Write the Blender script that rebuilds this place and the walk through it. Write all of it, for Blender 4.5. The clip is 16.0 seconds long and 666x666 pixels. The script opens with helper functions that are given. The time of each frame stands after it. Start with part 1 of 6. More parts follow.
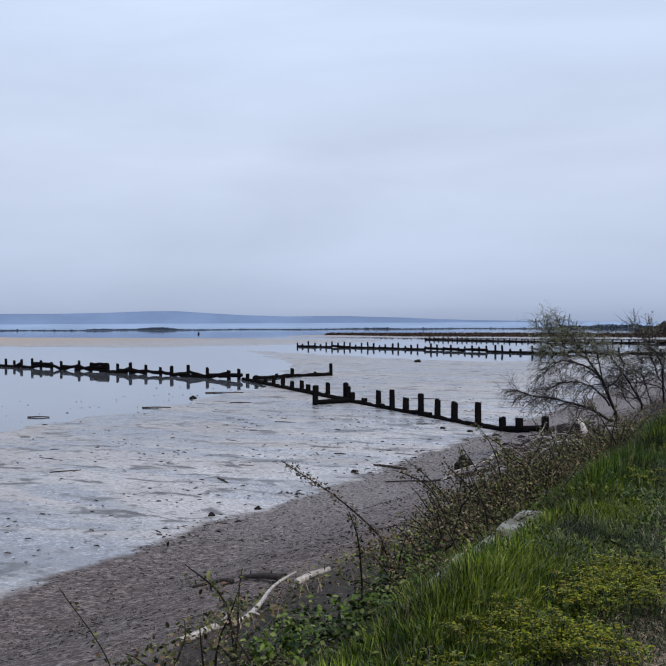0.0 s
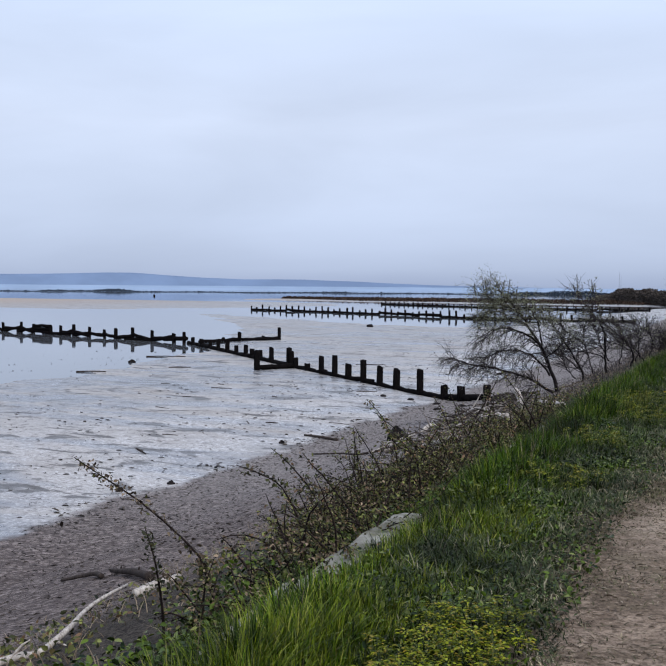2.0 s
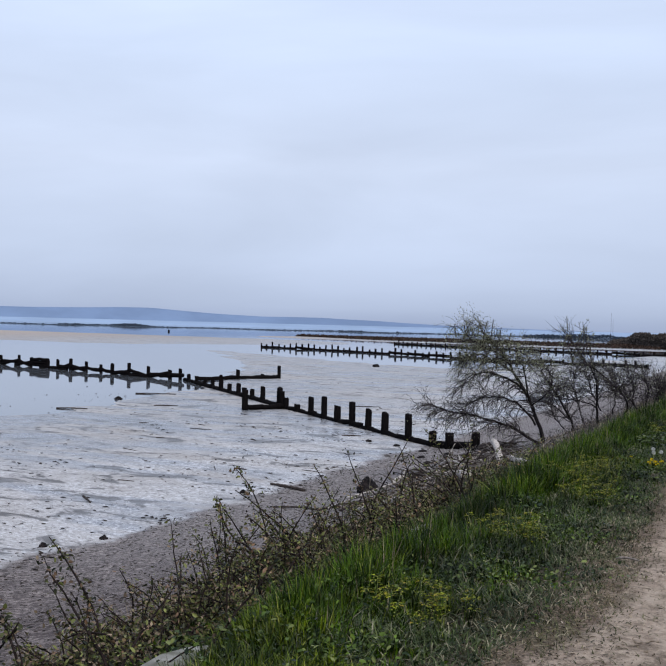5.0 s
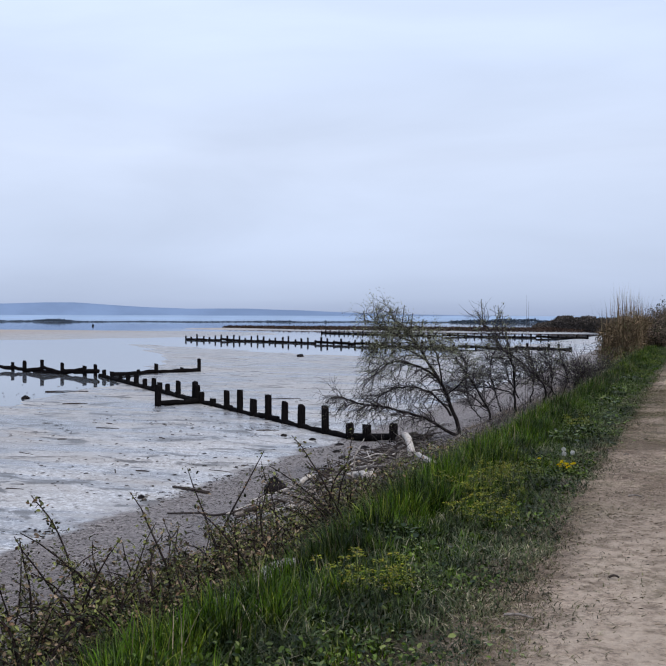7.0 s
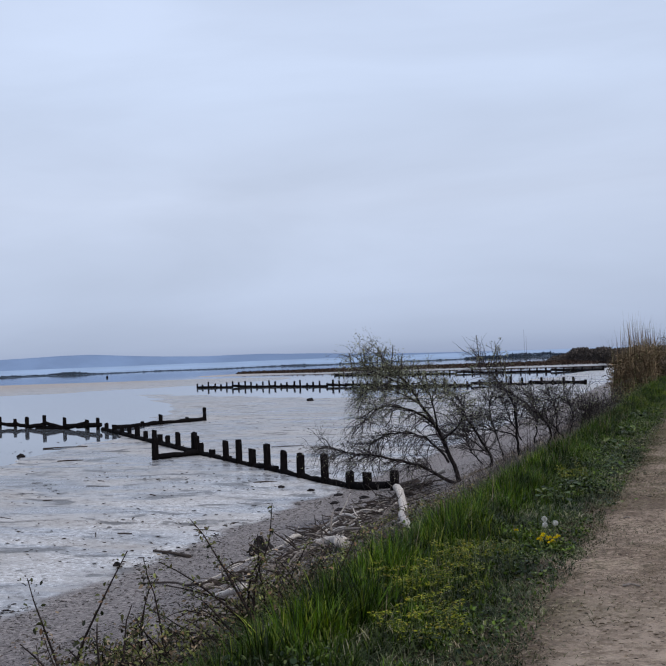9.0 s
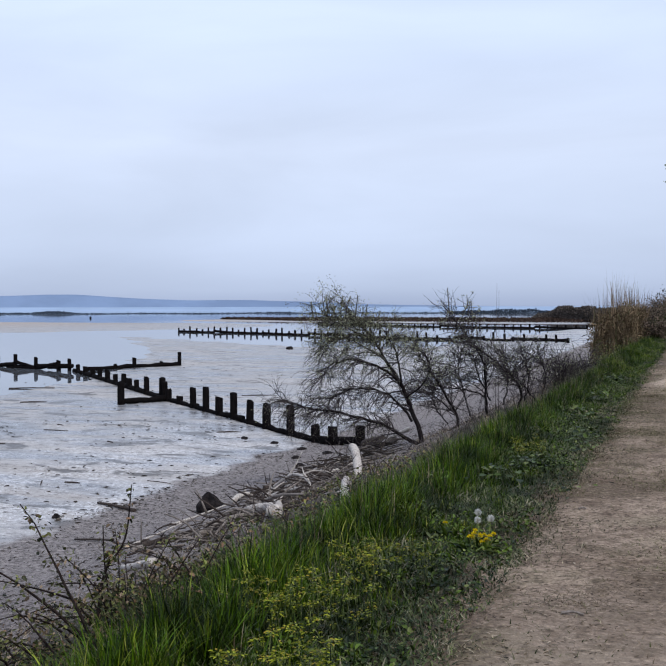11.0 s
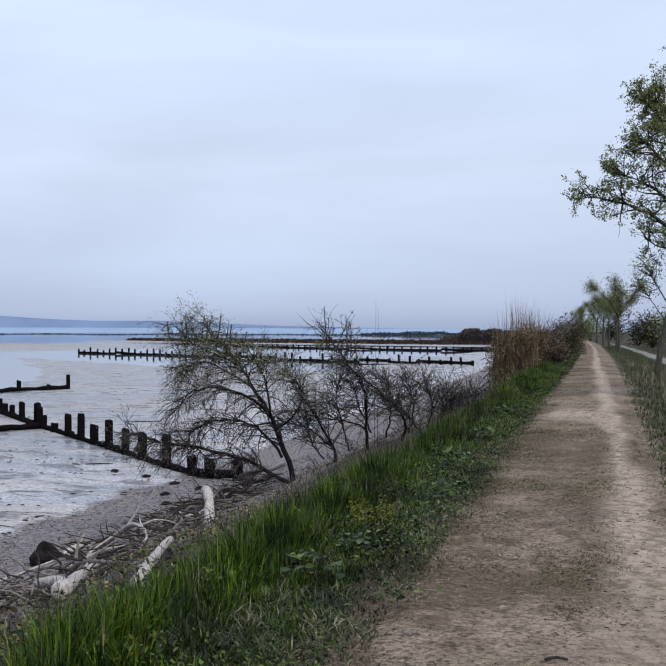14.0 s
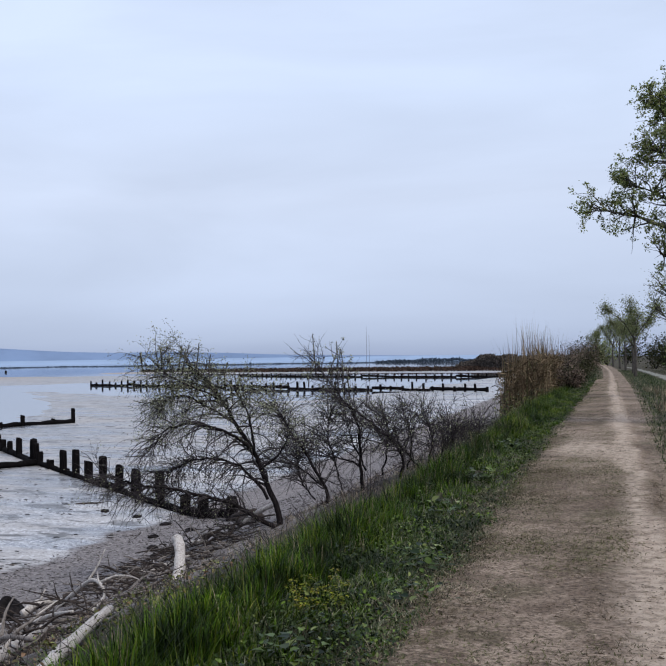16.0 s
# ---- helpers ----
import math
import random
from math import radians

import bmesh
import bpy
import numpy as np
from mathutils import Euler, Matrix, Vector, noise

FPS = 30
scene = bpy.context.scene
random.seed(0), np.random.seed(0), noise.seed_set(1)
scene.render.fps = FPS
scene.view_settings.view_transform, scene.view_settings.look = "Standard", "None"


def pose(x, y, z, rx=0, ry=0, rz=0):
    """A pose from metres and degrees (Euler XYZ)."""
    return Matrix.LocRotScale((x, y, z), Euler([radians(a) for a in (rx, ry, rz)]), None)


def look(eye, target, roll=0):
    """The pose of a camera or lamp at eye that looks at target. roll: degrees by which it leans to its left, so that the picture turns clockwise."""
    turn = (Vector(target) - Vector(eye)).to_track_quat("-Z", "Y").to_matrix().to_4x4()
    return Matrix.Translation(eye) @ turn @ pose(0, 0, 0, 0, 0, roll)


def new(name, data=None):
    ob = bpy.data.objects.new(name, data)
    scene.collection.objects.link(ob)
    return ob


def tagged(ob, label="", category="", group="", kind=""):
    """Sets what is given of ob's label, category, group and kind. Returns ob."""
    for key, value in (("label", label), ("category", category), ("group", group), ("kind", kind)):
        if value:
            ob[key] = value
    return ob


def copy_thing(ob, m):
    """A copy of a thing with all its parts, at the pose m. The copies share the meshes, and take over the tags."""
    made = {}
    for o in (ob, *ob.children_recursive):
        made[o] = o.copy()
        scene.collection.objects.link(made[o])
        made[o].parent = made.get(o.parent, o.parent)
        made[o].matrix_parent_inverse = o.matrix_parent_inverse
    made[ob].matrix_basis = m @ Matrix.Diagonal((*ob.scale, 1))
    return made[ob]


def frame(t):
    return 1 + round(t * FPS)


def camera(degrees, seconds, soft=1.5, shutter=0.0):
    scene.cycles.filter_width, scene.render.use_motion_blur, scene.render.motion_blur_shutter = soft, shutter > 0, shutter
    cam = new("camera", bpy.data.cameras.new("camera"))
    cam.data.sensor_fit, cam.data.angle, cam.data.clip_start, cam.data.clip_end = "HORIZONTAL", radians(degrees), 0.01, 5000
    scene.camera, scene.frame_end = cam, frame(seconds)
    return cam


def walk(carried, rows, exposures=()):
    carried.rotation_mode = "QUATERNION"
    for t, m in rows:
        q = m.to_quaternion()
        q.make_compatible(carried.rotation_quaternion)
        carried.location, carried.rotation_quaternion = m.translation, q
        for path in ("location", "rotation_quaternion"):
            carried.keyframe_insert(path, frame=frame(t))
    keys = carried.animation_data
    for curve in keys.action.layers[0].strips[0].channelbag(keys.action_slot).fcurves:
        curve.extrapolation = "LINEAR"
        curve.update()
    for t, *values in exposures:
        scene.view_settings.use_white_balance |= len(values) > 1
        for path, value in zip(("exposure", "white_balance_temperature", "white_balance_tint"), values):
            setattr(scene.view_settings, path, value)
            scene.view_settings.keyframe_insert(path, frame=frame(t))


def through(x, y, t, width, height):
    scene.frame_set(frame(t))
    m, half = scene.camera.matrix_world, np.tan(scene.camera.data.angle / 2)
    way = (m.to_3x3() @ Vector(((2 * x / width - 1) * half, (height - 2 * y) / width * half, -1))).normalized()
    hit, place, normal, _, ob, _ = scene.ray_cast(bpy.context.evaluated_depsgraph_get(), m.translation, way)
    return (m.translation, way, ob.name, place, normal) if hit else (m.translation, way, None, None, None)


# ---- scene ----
cam = camera(37.0, 16.0)
PATH = [
    (0, (0.002, 0.001, 1.507), (-4.688, 8.833, 1.433), -0.25),
    (0.5, (-0.035, 0.436, 1.506), (-4.710, 9.274, 1.293), 0.81),
    (1, (-0.005, 0.920, 1.501), (-4.255, 9.969, 1.251), -0.21),
    (1.5, (0.044, 1.430, 1.488), (-4.324, 10.421, 1.197), 1.07),
    (2, (0.024, 1.915, 1.490), (-4.290, 10.926, 1.053), 0.42),
    (2.5, (0.055, 2.393, 1.493), (-4.241, 11.408, 0.970), 0.24),
    (3, (0.139, 2.868, 1.500), (-4.192, 11.869, 1.019), 0.46),
    (3.2, (0.162, 3.045, 1.503), (-4.094, 12.086, 1.128), 0.56),
    (5.3, (0.265, 4.792, 1.494), (-4.218, 13.731, 1.459), 1.54),
    (5.5, (0.265, 4.968, 1.487), (-4.131, 13.949, 1.450), 1.86),
    (6, (0.174, 5.441, 1.494), (-3.801, 14.617, 1.512), -0.48),
    (6.5, (0.124, 5.934, 1.491), (-3.694, 15.176, 1.500), -0.28),
    (7, (0.124, 6.410, 1.492), (-3.699, 15.650, 1.346), 0.12),
    (7.5, (0.142, 6.880, 1.493), (-3.386, 16.236, 1.370), -2.52),
    (8, (0.159, 7.414, 1.513), (-3.785, 16.603, 1.589), -1.60),
    (8.5, (0.143, 7.963, 1.527), (-3.838, 17.132, 1.793), -2.19),
    (8.7, (0.135, 8.153, 1.520), (-3.819, 17.334, 1.804), -2.44),
    (10.8, (0.076, 9.853, 1.524), (-3.825, 19.059, 1.415), 0.24),
    (11, (0.068, 10.038, 1.511), (-3.767, 19.270, 1.275), -0.14),
    (11.5, (0.057, 10.517, 1.514), (-3.242, 19.949, 1.129), -1.27),
    (12, (0.052, 10.976, 1.508), (-3.326, 20.383, 1.187), -0.31),
    (12.5, (0.011, 11.433, 1.498), (-3.212, 20.898, 1.354), -0.31),
    (13, (0.029, 11.891, 1.478), (-2.854, 21.464, 1.268), -1.75),
    (13.5, (0.025, 12.345, 1.489), (-2.985, 21.880, 1.327), 0.53),
    (14, (0.015, 12.824, 1.498), (-2.979, 22.365, 1.480), 0.17),
    (14.5, (0.035, 13.310, 1.487), (-3.138, 22.793, 1.426), -0.14),
    (15, (0.023, 13.728, 1.478), (-3.433, 23.112, 1.510), 0.25),
    (15.5, (-0.000, 14.119, 1.501), (-3.196, 23.590, 1.792), -1.30),
    (16, (-0.002, 14.571, 1.506), (-3.140, 24.062, 1.772), -0.80),
]
walk(cam, [(t, look(eye, target, roll)) for t, eye, target, roll in PATH], [(0, -0.05), (0.5, 0.02), (1.5, 0.12), (2, 0.08), (2.5, 0.16), (3.2, 0.18), (5.3, 0.03), (6, 0.02), (6.5, -0.02), (7, 0.12), (8, -0.07), (8.6, -0.12), (11, 0.14), (11.5, 0.2), (12.5, 0.12), (13, 0.2), (14, 0.08), (15, 0.15), (16, 0.06)])

# ---- world, sun ----
world = bpy.data.worlds.new("overcast_sky")
scene.world = world
world.use_nodes = True
wn, wl = world.node_tree.nodes, world.node_tree.links
wn.clear()


def wnode(kind, **props):
    n = wn.new(kind)
    for k, v in props.items():
        setattr(n, k, v)
    return n


sky = wnode("ShaderNodeTexSky", sky_type="NISHITA", sun_disc=False)
sky.sun_elevation, sky.sun_rotation, sky.air_density, sky.dust_density = radians(48), radians(130), 1.0, 3.0
coord = wnode("ShaderNodeTexCoord")
split = wnode("ShaderNodeSeparateXYZ")
wl.new(coord.outputs["Generated"], split.inputs[0])
ramp = wnode("ShaderNodeValToRGB")
ramp.color_ramp.elements[0].position, ramp.color_ramp.elements[0].color = 0.0, (0.365, 0.440, 0.630, 1)
ramp.color_ramp.elements[1].position, ramp.color_ramp.elements[1].color = 1.0, (0.609, 0.700, 0.940, 1)
for at, col in ((0.02, (0.457, 0.540, 0.725, 1)), (0.07, (0.556, 0.648, 0.845, 1)), (0.16, (0.650, 0.740, 0.935, 1)), (0.26, (0.670, 0.780, 1.000, 1))):
    e = ramp.color_ramp.elements.new(at)
    e.color = col
wl.new(split.outputs[2], ramp.inputs[0])
stretch = wnode("ShaderNodeMapping")
stretch.inputs["Scale"].default_value = (1.6, 1.6, 7.0)
stretch.inputs["Rotation"].default_value = (radians(8), radians(14), 0)
wl.new(coord.outputs["Generated"], stretch.inputs[0])
cloud = wnode("ShaderNodeTexNoise")
cloud.inputs["Scale"].default_value, cloud.inputs["Detail"].default_value, cloud.inputs["Roughness"].default_value = 1.3, 6.0, 0.5
cloud.inputs["Distortion"].default_value = 0.35
wl.new(stretch.outputs[0], cloud.inputs["Vector"])
spread = wnode("ShaderNodeMapRange")
for k, v in enumerate((0.30, 0.70, 9.0, 10.9), 1):
    spread.inputs[k].default_value = v
wl.new(cloud.outputs[0], spread.inputs[0])
lift = wnode("ShaderNodeVectorMath", operation="SCALE")
wl.new(ramp.outputs[0], lift.inputs[0])
wl.new(spread.outputs[0], lift.inputs["Scale"])
veil = wnode("ShaderNodeMix", data_type="RGBA")
veil.inputs[0].default_value = 0.93
wl.new(sky.outputs[0], veil.inputs[6])
wl.new(lift.outputs[0], veil.inputs[7])
back = wnode("ShaderNodeBackground")
back.inputs[1].default_value = 0.1
wl.new(veil.outputs[2], back.inputs[0])
wout = wnode("ShaderNodeOutputWorld")
wl.new(back.outputs[0], wout.inputs[0])

sun = new("sun", bpy.data.lights.new("sun", "SUN"))
sun.data.energy, sun.data.angle, sun.data.color = 2.1, radians(10), (1.0, 0.95, 0.88)
sun.matrix_world = look((0, 0, 0), (-math.sin(radians(130)) * 0.67, -math.cos(radians(130)) * 0.67, -0.74))

# ---- materials ----


class Mat:
    """A node material with a Principled shader and short ways to add nodes."""

    def __init__(self, name, rough=0.8, metal=0.0, spec=0.5):
        self.m = bpy.data.materials.new(name)
        self.m.use_nodes = True
        self.t = self.m.node_tree
        self.b = self.t.nodes["Principled BSDF"]
        self.b.inputs["Roughness"].default_value = rough
        self.b.inputs["Metallic"].default_value = metal
        self.b.inputs["Specular IOR Level"].default_value = spec
        self._pos = None

    def node(self, kind, ins=(), **props):
        n = self.t.nodes.new(kind)
        for k, v in props.items():
            setattr(n, k, v)
        for k, v in dict(ins).items():
            if isinstance(v, bpy.types.NodeSocket):
                self.t.links.new(v, n.inputs[k])
            else:
                n.inputs[k].default_value = v
        return n

    def pos(self, local=False):
        if local:
            return self.node("ShaderNodeTexCoord").outputs["Object"]
        if self._pos is None:
            self._pos = self.node("ShaderNodeNewGeometry").outputs["Position"]
        return self._pos

    def scaled(self, scale, local=False):
        return self.node("ShaderNodeMapping", {0: self.pos(local), "Scale": scale}).outputs[0]

    def noise(self, scale, detail=4.0, rough=0.55, vec=None, distort=0.0):
        return self.node("ShaderNodeTexNoise", {"Vector": vec or self.pos(), "Scale": scale, "Detail": detail, "Roughness": rough, "Distortion": distort}).outputs[0]

    def map(self, v, a, b, c=0.0, d=1.0):
        return self.node("ShaderNodeMapRange", {0: v, 1: a, 2: b, 3: c, 4: d}, interpolation_type="SMOOTHSTEP").outputs[0]

    def math(self, op, a, b):
        return self.node("ShaderNodeMath", {0: a, 1: b}, operation=op).outputs[0]

    def mix(self, f, a, b):
        a = a if isinstance(a, bpy.types.NodeSocket) else (*a, 1)
        b = b if isinstance(b, bpy.types.NodeSocket) else (*b, 1)
        return self.node("ShaderNodeMix", {0: f, 6: a, 7: b}, data_type="RGBA").outputs[2]

    def put(self, key, v):
        if isinstance(v, bpy.types.NodeSocket):
            self.t.links.new(v, self.b.inputs[key])
        else:
            self.b.inputs[key].default_value = v
        return self

    def bump(self, h, strength=0.3, dist=0.02):
        n = self.node("ShaderNodeBump", {"Height": h, "Strength": strength, "Distance": dist})
        self.t.links.new(n.outputs[0], self.b.inputs["Normal"])
        return self


def leafy(name, dark, light, tip=None, rough=0.55, through=0.35, mottle=0.5, spec=0.04):
    """Leaves or blades: hue varied from piece to piece, some light let through."""
    m = Mat(name, rough, spec=spec)
    r = m.node("ShaderNodeNewGeometry").outputs["Random Per Island"]
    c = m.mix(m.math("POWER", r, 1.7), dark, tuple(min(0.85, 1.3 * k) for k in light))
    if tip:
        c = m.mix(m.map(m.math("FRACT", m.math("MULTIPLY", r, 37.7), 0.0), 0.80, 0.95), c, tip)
    # Noise patches vary the tone and put shaded gaps between tufts into the colour.
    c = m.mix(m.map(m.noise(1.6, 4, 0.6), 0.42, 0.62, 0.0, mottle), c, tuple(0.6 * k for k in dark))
    m.put("Base Color", c)
    t = m.node("ShaderNodeBsdfTranslucent", {0: c})
    o = m.node("ShaderNodeMixShader", {0: through, 1: m.b.outputs[0], 2: t.outputs[0]})
    m.t.links.new(o.outputs[0], m.t.nodes["Material Output"].inputs[0])
    return m.m


def woody(name, dark, light, grain=60.0, rough=0.85, spec=0.12):
    m = Mat(name, rough, spec=spec)
    g = m.noise(1.0, 5, 0.65, m.scaled((grain, grain, grain * 0.12), True))
    st = m.noise(3.0, 4, 0.6)
    c = m.mix(m.map(g, 0.3, 0.7), dark, light)
    c = m.mix(m.map(st, 0.45, 0.75, 0.0, 0.6), c, dark)
    return m.put("Base Color", c).bump(g, 0.6, 0.01).m


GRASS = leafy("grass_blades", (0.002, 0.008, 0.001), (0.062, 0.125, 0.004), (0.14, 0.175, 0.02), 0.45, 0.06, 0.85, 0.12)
SHORT = leafy("short_turf", (0.012, 0.024, 0.008), (0.085, 0.108, 0.038), (0.27, 0.25, 0.17), 0.5, 0.05, 0.75, 0.12)
DRYTURF = leafy("dry_flattened_turf", (0.022, 0.026, 0.013), (0.135, 0.13, 0.072), (0.42, 0.36, 0.25), 0.7, 0.05)
OLIVE = leafy("olive_flattened_grass", (0.042, 0.044, 0.018), (0.135, 0.132, 0.058), (0.24, 0.20, 0.13), 0.8, 0.05)
FIBRE = leafy("brown_dead_grass", (0.065, 0.048, 0.031), (0.19, 0.145, 0.096), (0.09, 0.085, 0.045), 0.8, 0.05)
WEED = leafy("weed_leaves", (0.004, 0.013, 0.002), (0.085, 0.135, 0.014), (0.17, 0.20, 0.06), 0.45, 0.06, 0.6, 0.2)
SPURGE = leafy("yellow_green_spurge", (0.014, 0.030, 0.003), (0.235, 0.26, 0.016), (0.29, 0.22, 0.030), 0.5, 0.12, 0.5, 0.12)
BRAMBLE = leafy("bramble_leaves", (0.010, 0.013, 0.006), (0.19, 0.205, 0.06), (0.20, 0.12, 0.07), 0.45, 0.12, 0.6, 0.2)
DEADLEAF = leafy("curled_dead_leaves", (0.020, 0.014, 0.010), (0.29, 0.22, 0.15), (0.11, 0.12, 0.04), 0.65, 0.06, 0.5, 0.12)
FRESH = leafy("fresh_grass_blades", (0.012, 0.026, 0.003), (0.165, 0.225, 0.008), (0.30, 0.31, 0.06), 0.45, 0.12, 0.6, 0.2)
TAMLEAF = leafy("tamarisk_buds", (0.12, 0.125, 0.08), (0.42, 0.44, 0.28), (0.20, 0.17, 0.13), 0.6, 0.3)
TREELEAF = leafy("young_tree_leaves", (0.085, 0.11, 0.036), (0.30, 0.34, 0.13), (0.30, 0.28, 0.15), 0.5, 0.55, 0.12, 0.2)
# Greyer than TREELEAF: hazing by distance is put into the leaf colour.
FARLEAF = leafy("far_tree_leaves", (0.10, 0.12, 0.055), (0.25, 0.275, 0.13), (0.22, 0.21, 0.12), 0.55, 0.45, 0.2)
WITHY = woody("pale_grey_withies", (0.022, 0.018, 0.019), (0.10, 0.085, 0.085), 60, 0.9, 0.1)
THICKET = woody("grey_brown_twigs", (0.014, 0.012, 0.013), (0.078, 0.067, 0.070), 60, 0.9, 0.1)
FARSCRUB = leafy("distant_brown_scrub", (0.040, 0.035, 0.032), (0.125, 0.105, 0.092), None, 0.8, 0.08)
SCRUB = leafy("scrub_foliage", (0.07, 0.055, 0.045), (0.22, 0.165, 0.13), (0.06, 0.07, 0.03), 0.7, 0.1)
DARKSCRUB = leafy("dark_scrub_foliage", (0.02, 0.026, 0.012), (0.06, 0.06, 0.028), (0.09, 0.065, 0.04), 0.7, 0.15)
REED = leafy("dry_reed", (0.060, 0.042, 0.027), (0.27, 0.20, 0.125), (0.10, 0.10, 0.05), 0.7, 0.12)
STRAW = leafy("dry_litter", (0.13, 0.10, 0.07), (0.34, 0.28, 0.20), (0.06, 0.04, 0.03), 0.8, 0.1)
CHIPS = leafy("pale_dry_stalks", (0.14, 0.11, 0.08), (0.40, 0.34, 0.27), (0.10, 0.075, 0.05), 0.8, 0.05)
WRACK = leafy("dark_wrack", (0.02, 0.017, 0.016), (0.085, 0.07, 0.06), (0.15, 0.13, 0.11), 0.7, 0.0)
MARSH = leafy("marsh_plants", (0.03, 0.021, 0.017), (0.07, 0.047, 0.036), None, 0.8, 0.1)
YELLOW = leafy("yellow_petals", (0.62, 0.42, 0.01), (0.8, 0.6, 0.02), None, 0.6, 0.3)
WHITE = leafy("white_seed_down", (0.62, 0.62, 0.58), (0.8, 0.8, 0.76), None, 0.8, 0.4)
BARK = woody("dark_bark", (0.005, 0.004, 0.0045), (0.025, 0.021, 0.022), 60, 0.9, 0.03)
CANE = woody("bramble_cane", (0.006, 0.004, 0.004), (0.032, 0.022, 0.020))
TREEBARK = woody("grey_bark", (0.03, 0.027, 0.024), (0.10, 0.09, 0.08), 25)
POST = woody("wet_black_timber", (0.0022, 0.002, 0.0024), (0.011, 0.0092, 0.0095), 30, 0.9, 0.02)
DRIFT = woody("bleached_driftwood", (0.24, 0.21, 0.19), (0.60, 0.56, 0.52), 45)
GREYWOOD = woody("grey_driftwood", (0.10, 0.085, 0.075), (0.26, 0.23, 0.21), 45)
DARKWOOD = woody("dark_driftwood", (0.02, 0.016, 0.015), (0.07, 0.055, 0.048), 45)

m = Mat("dark_rock", 0.9, spec=0.1)
n = m.noise(6, 6, 0.65, m.pos(True))
ROCK = m.put("Base Color", m.mix(m.map(n, 0.35, 0.7), (0.005, 0.0045, 0.005), (0.026, 0.021, 0.021))).bump(n, 0.8, 0.06).m

m = Mat("weathered_concrete", 0.9, spec=0.2)
n = m.noise(2.2, 6, 0.65)
f = m.noise(38, 4, 0.6)
c = m.mix(m.map(n, 0.35, 0.68), (0.13, 0.127, 0.11), (0.32, 0.315, 0.285))
c = m.mix(m.map(m.noise(4, 6, 0.65), 0.46, 0.62, 0, 0.75), c, (0.085, 0.085, 0.05))
CONCRETE = m.put("Base Color", c).bump(f, 0.25, 0.01).m



def earth_colour(m):
    """Trodden earth: pale bare patches, brown humus, olive moss and dark chaff. Gives the colour and the relief."""
    big, mid, fine = m.noise(0.5, 4, 0.6), m.noise(2.6, 6, 0.68), m.noise(42, 5, 0.7)
    c = m.mix(m.map(mid, 0.34, 0.64), (0.165, 0.12, 0.088), (0.45, 0.35, 0.268))
    patch = m.math("ADD", m.math("MULTIPLY", big, 0.45), m.math("MULTIPLY", mid, 0.55))
    c = m.mix(m.map(patch, 0.46, 0.54, 0, 0.78), c, (0.095, 0.067, 0.045))
    c = m.mix(m.map(m.noise(1.3, 5, 0.65), 0.52, 0.64, 0, 0.42), c, (0.125, 0.112, 0.062))
    chaff = m.noise(1.0, 6, 0.75, m.scaled((22, 34, 30)))
    c = m.mix(m.map(chaff, 0.52, 0.62, 0, 0.85), c, (0.045, 0.033, 0.024))
    c = m.mix(m.map(chaff, 0.36, 0.45, 0.6, 0), c, (0.50, 0.40, 0.30))
    c = m.mix(m.map(fine, 0.49, 0.60, 0, 0.65), c, (0.075, 0.055, 0.04))
    return c, m.math("ADD", m.math("ADD", fine, chaff), m.math("MULTIPLY", mid, 1.5))


m = Mat("path_earth", 0.95, spec=0.1)
c, relief = earth_colour(m)
worn = m.node("ShaderNodeAttribute", attribute_name="worn").outputs["Fac"]
c = m.mix(m.math("MULTIPLY", worn, m.map(m.noise(9, 5, 0.7), 0.62, 0.40, 0.25, 0.85)), c, (0.52, 0.42, 0.33))
PATH_EARTH = m.put("Base Color", c).bump(relief, 0.7, 0.03).m

# One ground material, laid out by the distance across the dike.
m = Mat("shore_ground", 0.9, spec=0.4)
across = m.node("ShaderNodeAttribute", attribute_name="across").outputs["Fac"]
wob = m.node("ShaderNodeMath", {0: m.noise(0.5, 5, 0.6), 1: 0.5}, operation="SUBTRACT").outputs[0]
u = m.math("ADD", across, m.math("MULTIPLY", wob, 2.2))
uf = m.math("ADD", across, m.math("MULTIPLY", m.node("ShaderNodeMath", {0: m.noise(2.0, 5, 0.65), 1: 0.5}, operation="SUBTRACT").outputs[0], 0.9))
fine, mid, big = m.noise(30, 6, 0.7), m.noise(4.5, 6, 0.65), m.noise(0.35, 5, 0.6)
earth, earth_relief = earth_colour(m)
soil = m.mix(m.map(fine, 0.35, 0.65), (0.018, 0.016, 0.009), (0.075, 0.064, 0.040))
litter = m.mix(m.map(fine, 0.35, 0.65), (0.012, 0.010, 0.009), (0.085, 0.072, 0.060))
debris = m.noise(1.0, 6, 0.75, m.scaled((9, 16, 9)))
beach = m.mix(m.map(mid, 0.3, 0.7), (0.14, 0.112, 0.105), (0.30, 0.252, 0.235))
beach = m.mix(m.map(fine, 0.47, 0.64, 0, 0.5), beach, (0.11, 0.09, 0.08))
beach = m.mix(m.map(debris, 0.47, 0.54, 0, 0.85), beach, (0.045, 0.036, 0.034))
clods = m.noise(1.0, 5, 0.7, m.scaled((2.2, 5.5, 3)), 0.4)
beach = m.mix(m.map(clods, 0.47, 0.56, 0, 0.65), beach, (0.075, 0.060, 0.058))
beach = m.mix(m.map(debris, 0.36, 0.43, 0.55, 0), beach, (0.43, 0.375, 0.35))
along = m.node("ShaderNodeSeparateXYZ", {0: m.pos()}).outputs[1]
beach = m.mix(m.map(along, 13, 25, 0, 0.55), beach, m.mix(m.map(debris, 0.44, 0.58), (0.33, 0.31, 0.305), (0.13, 0.12, 0.118)))
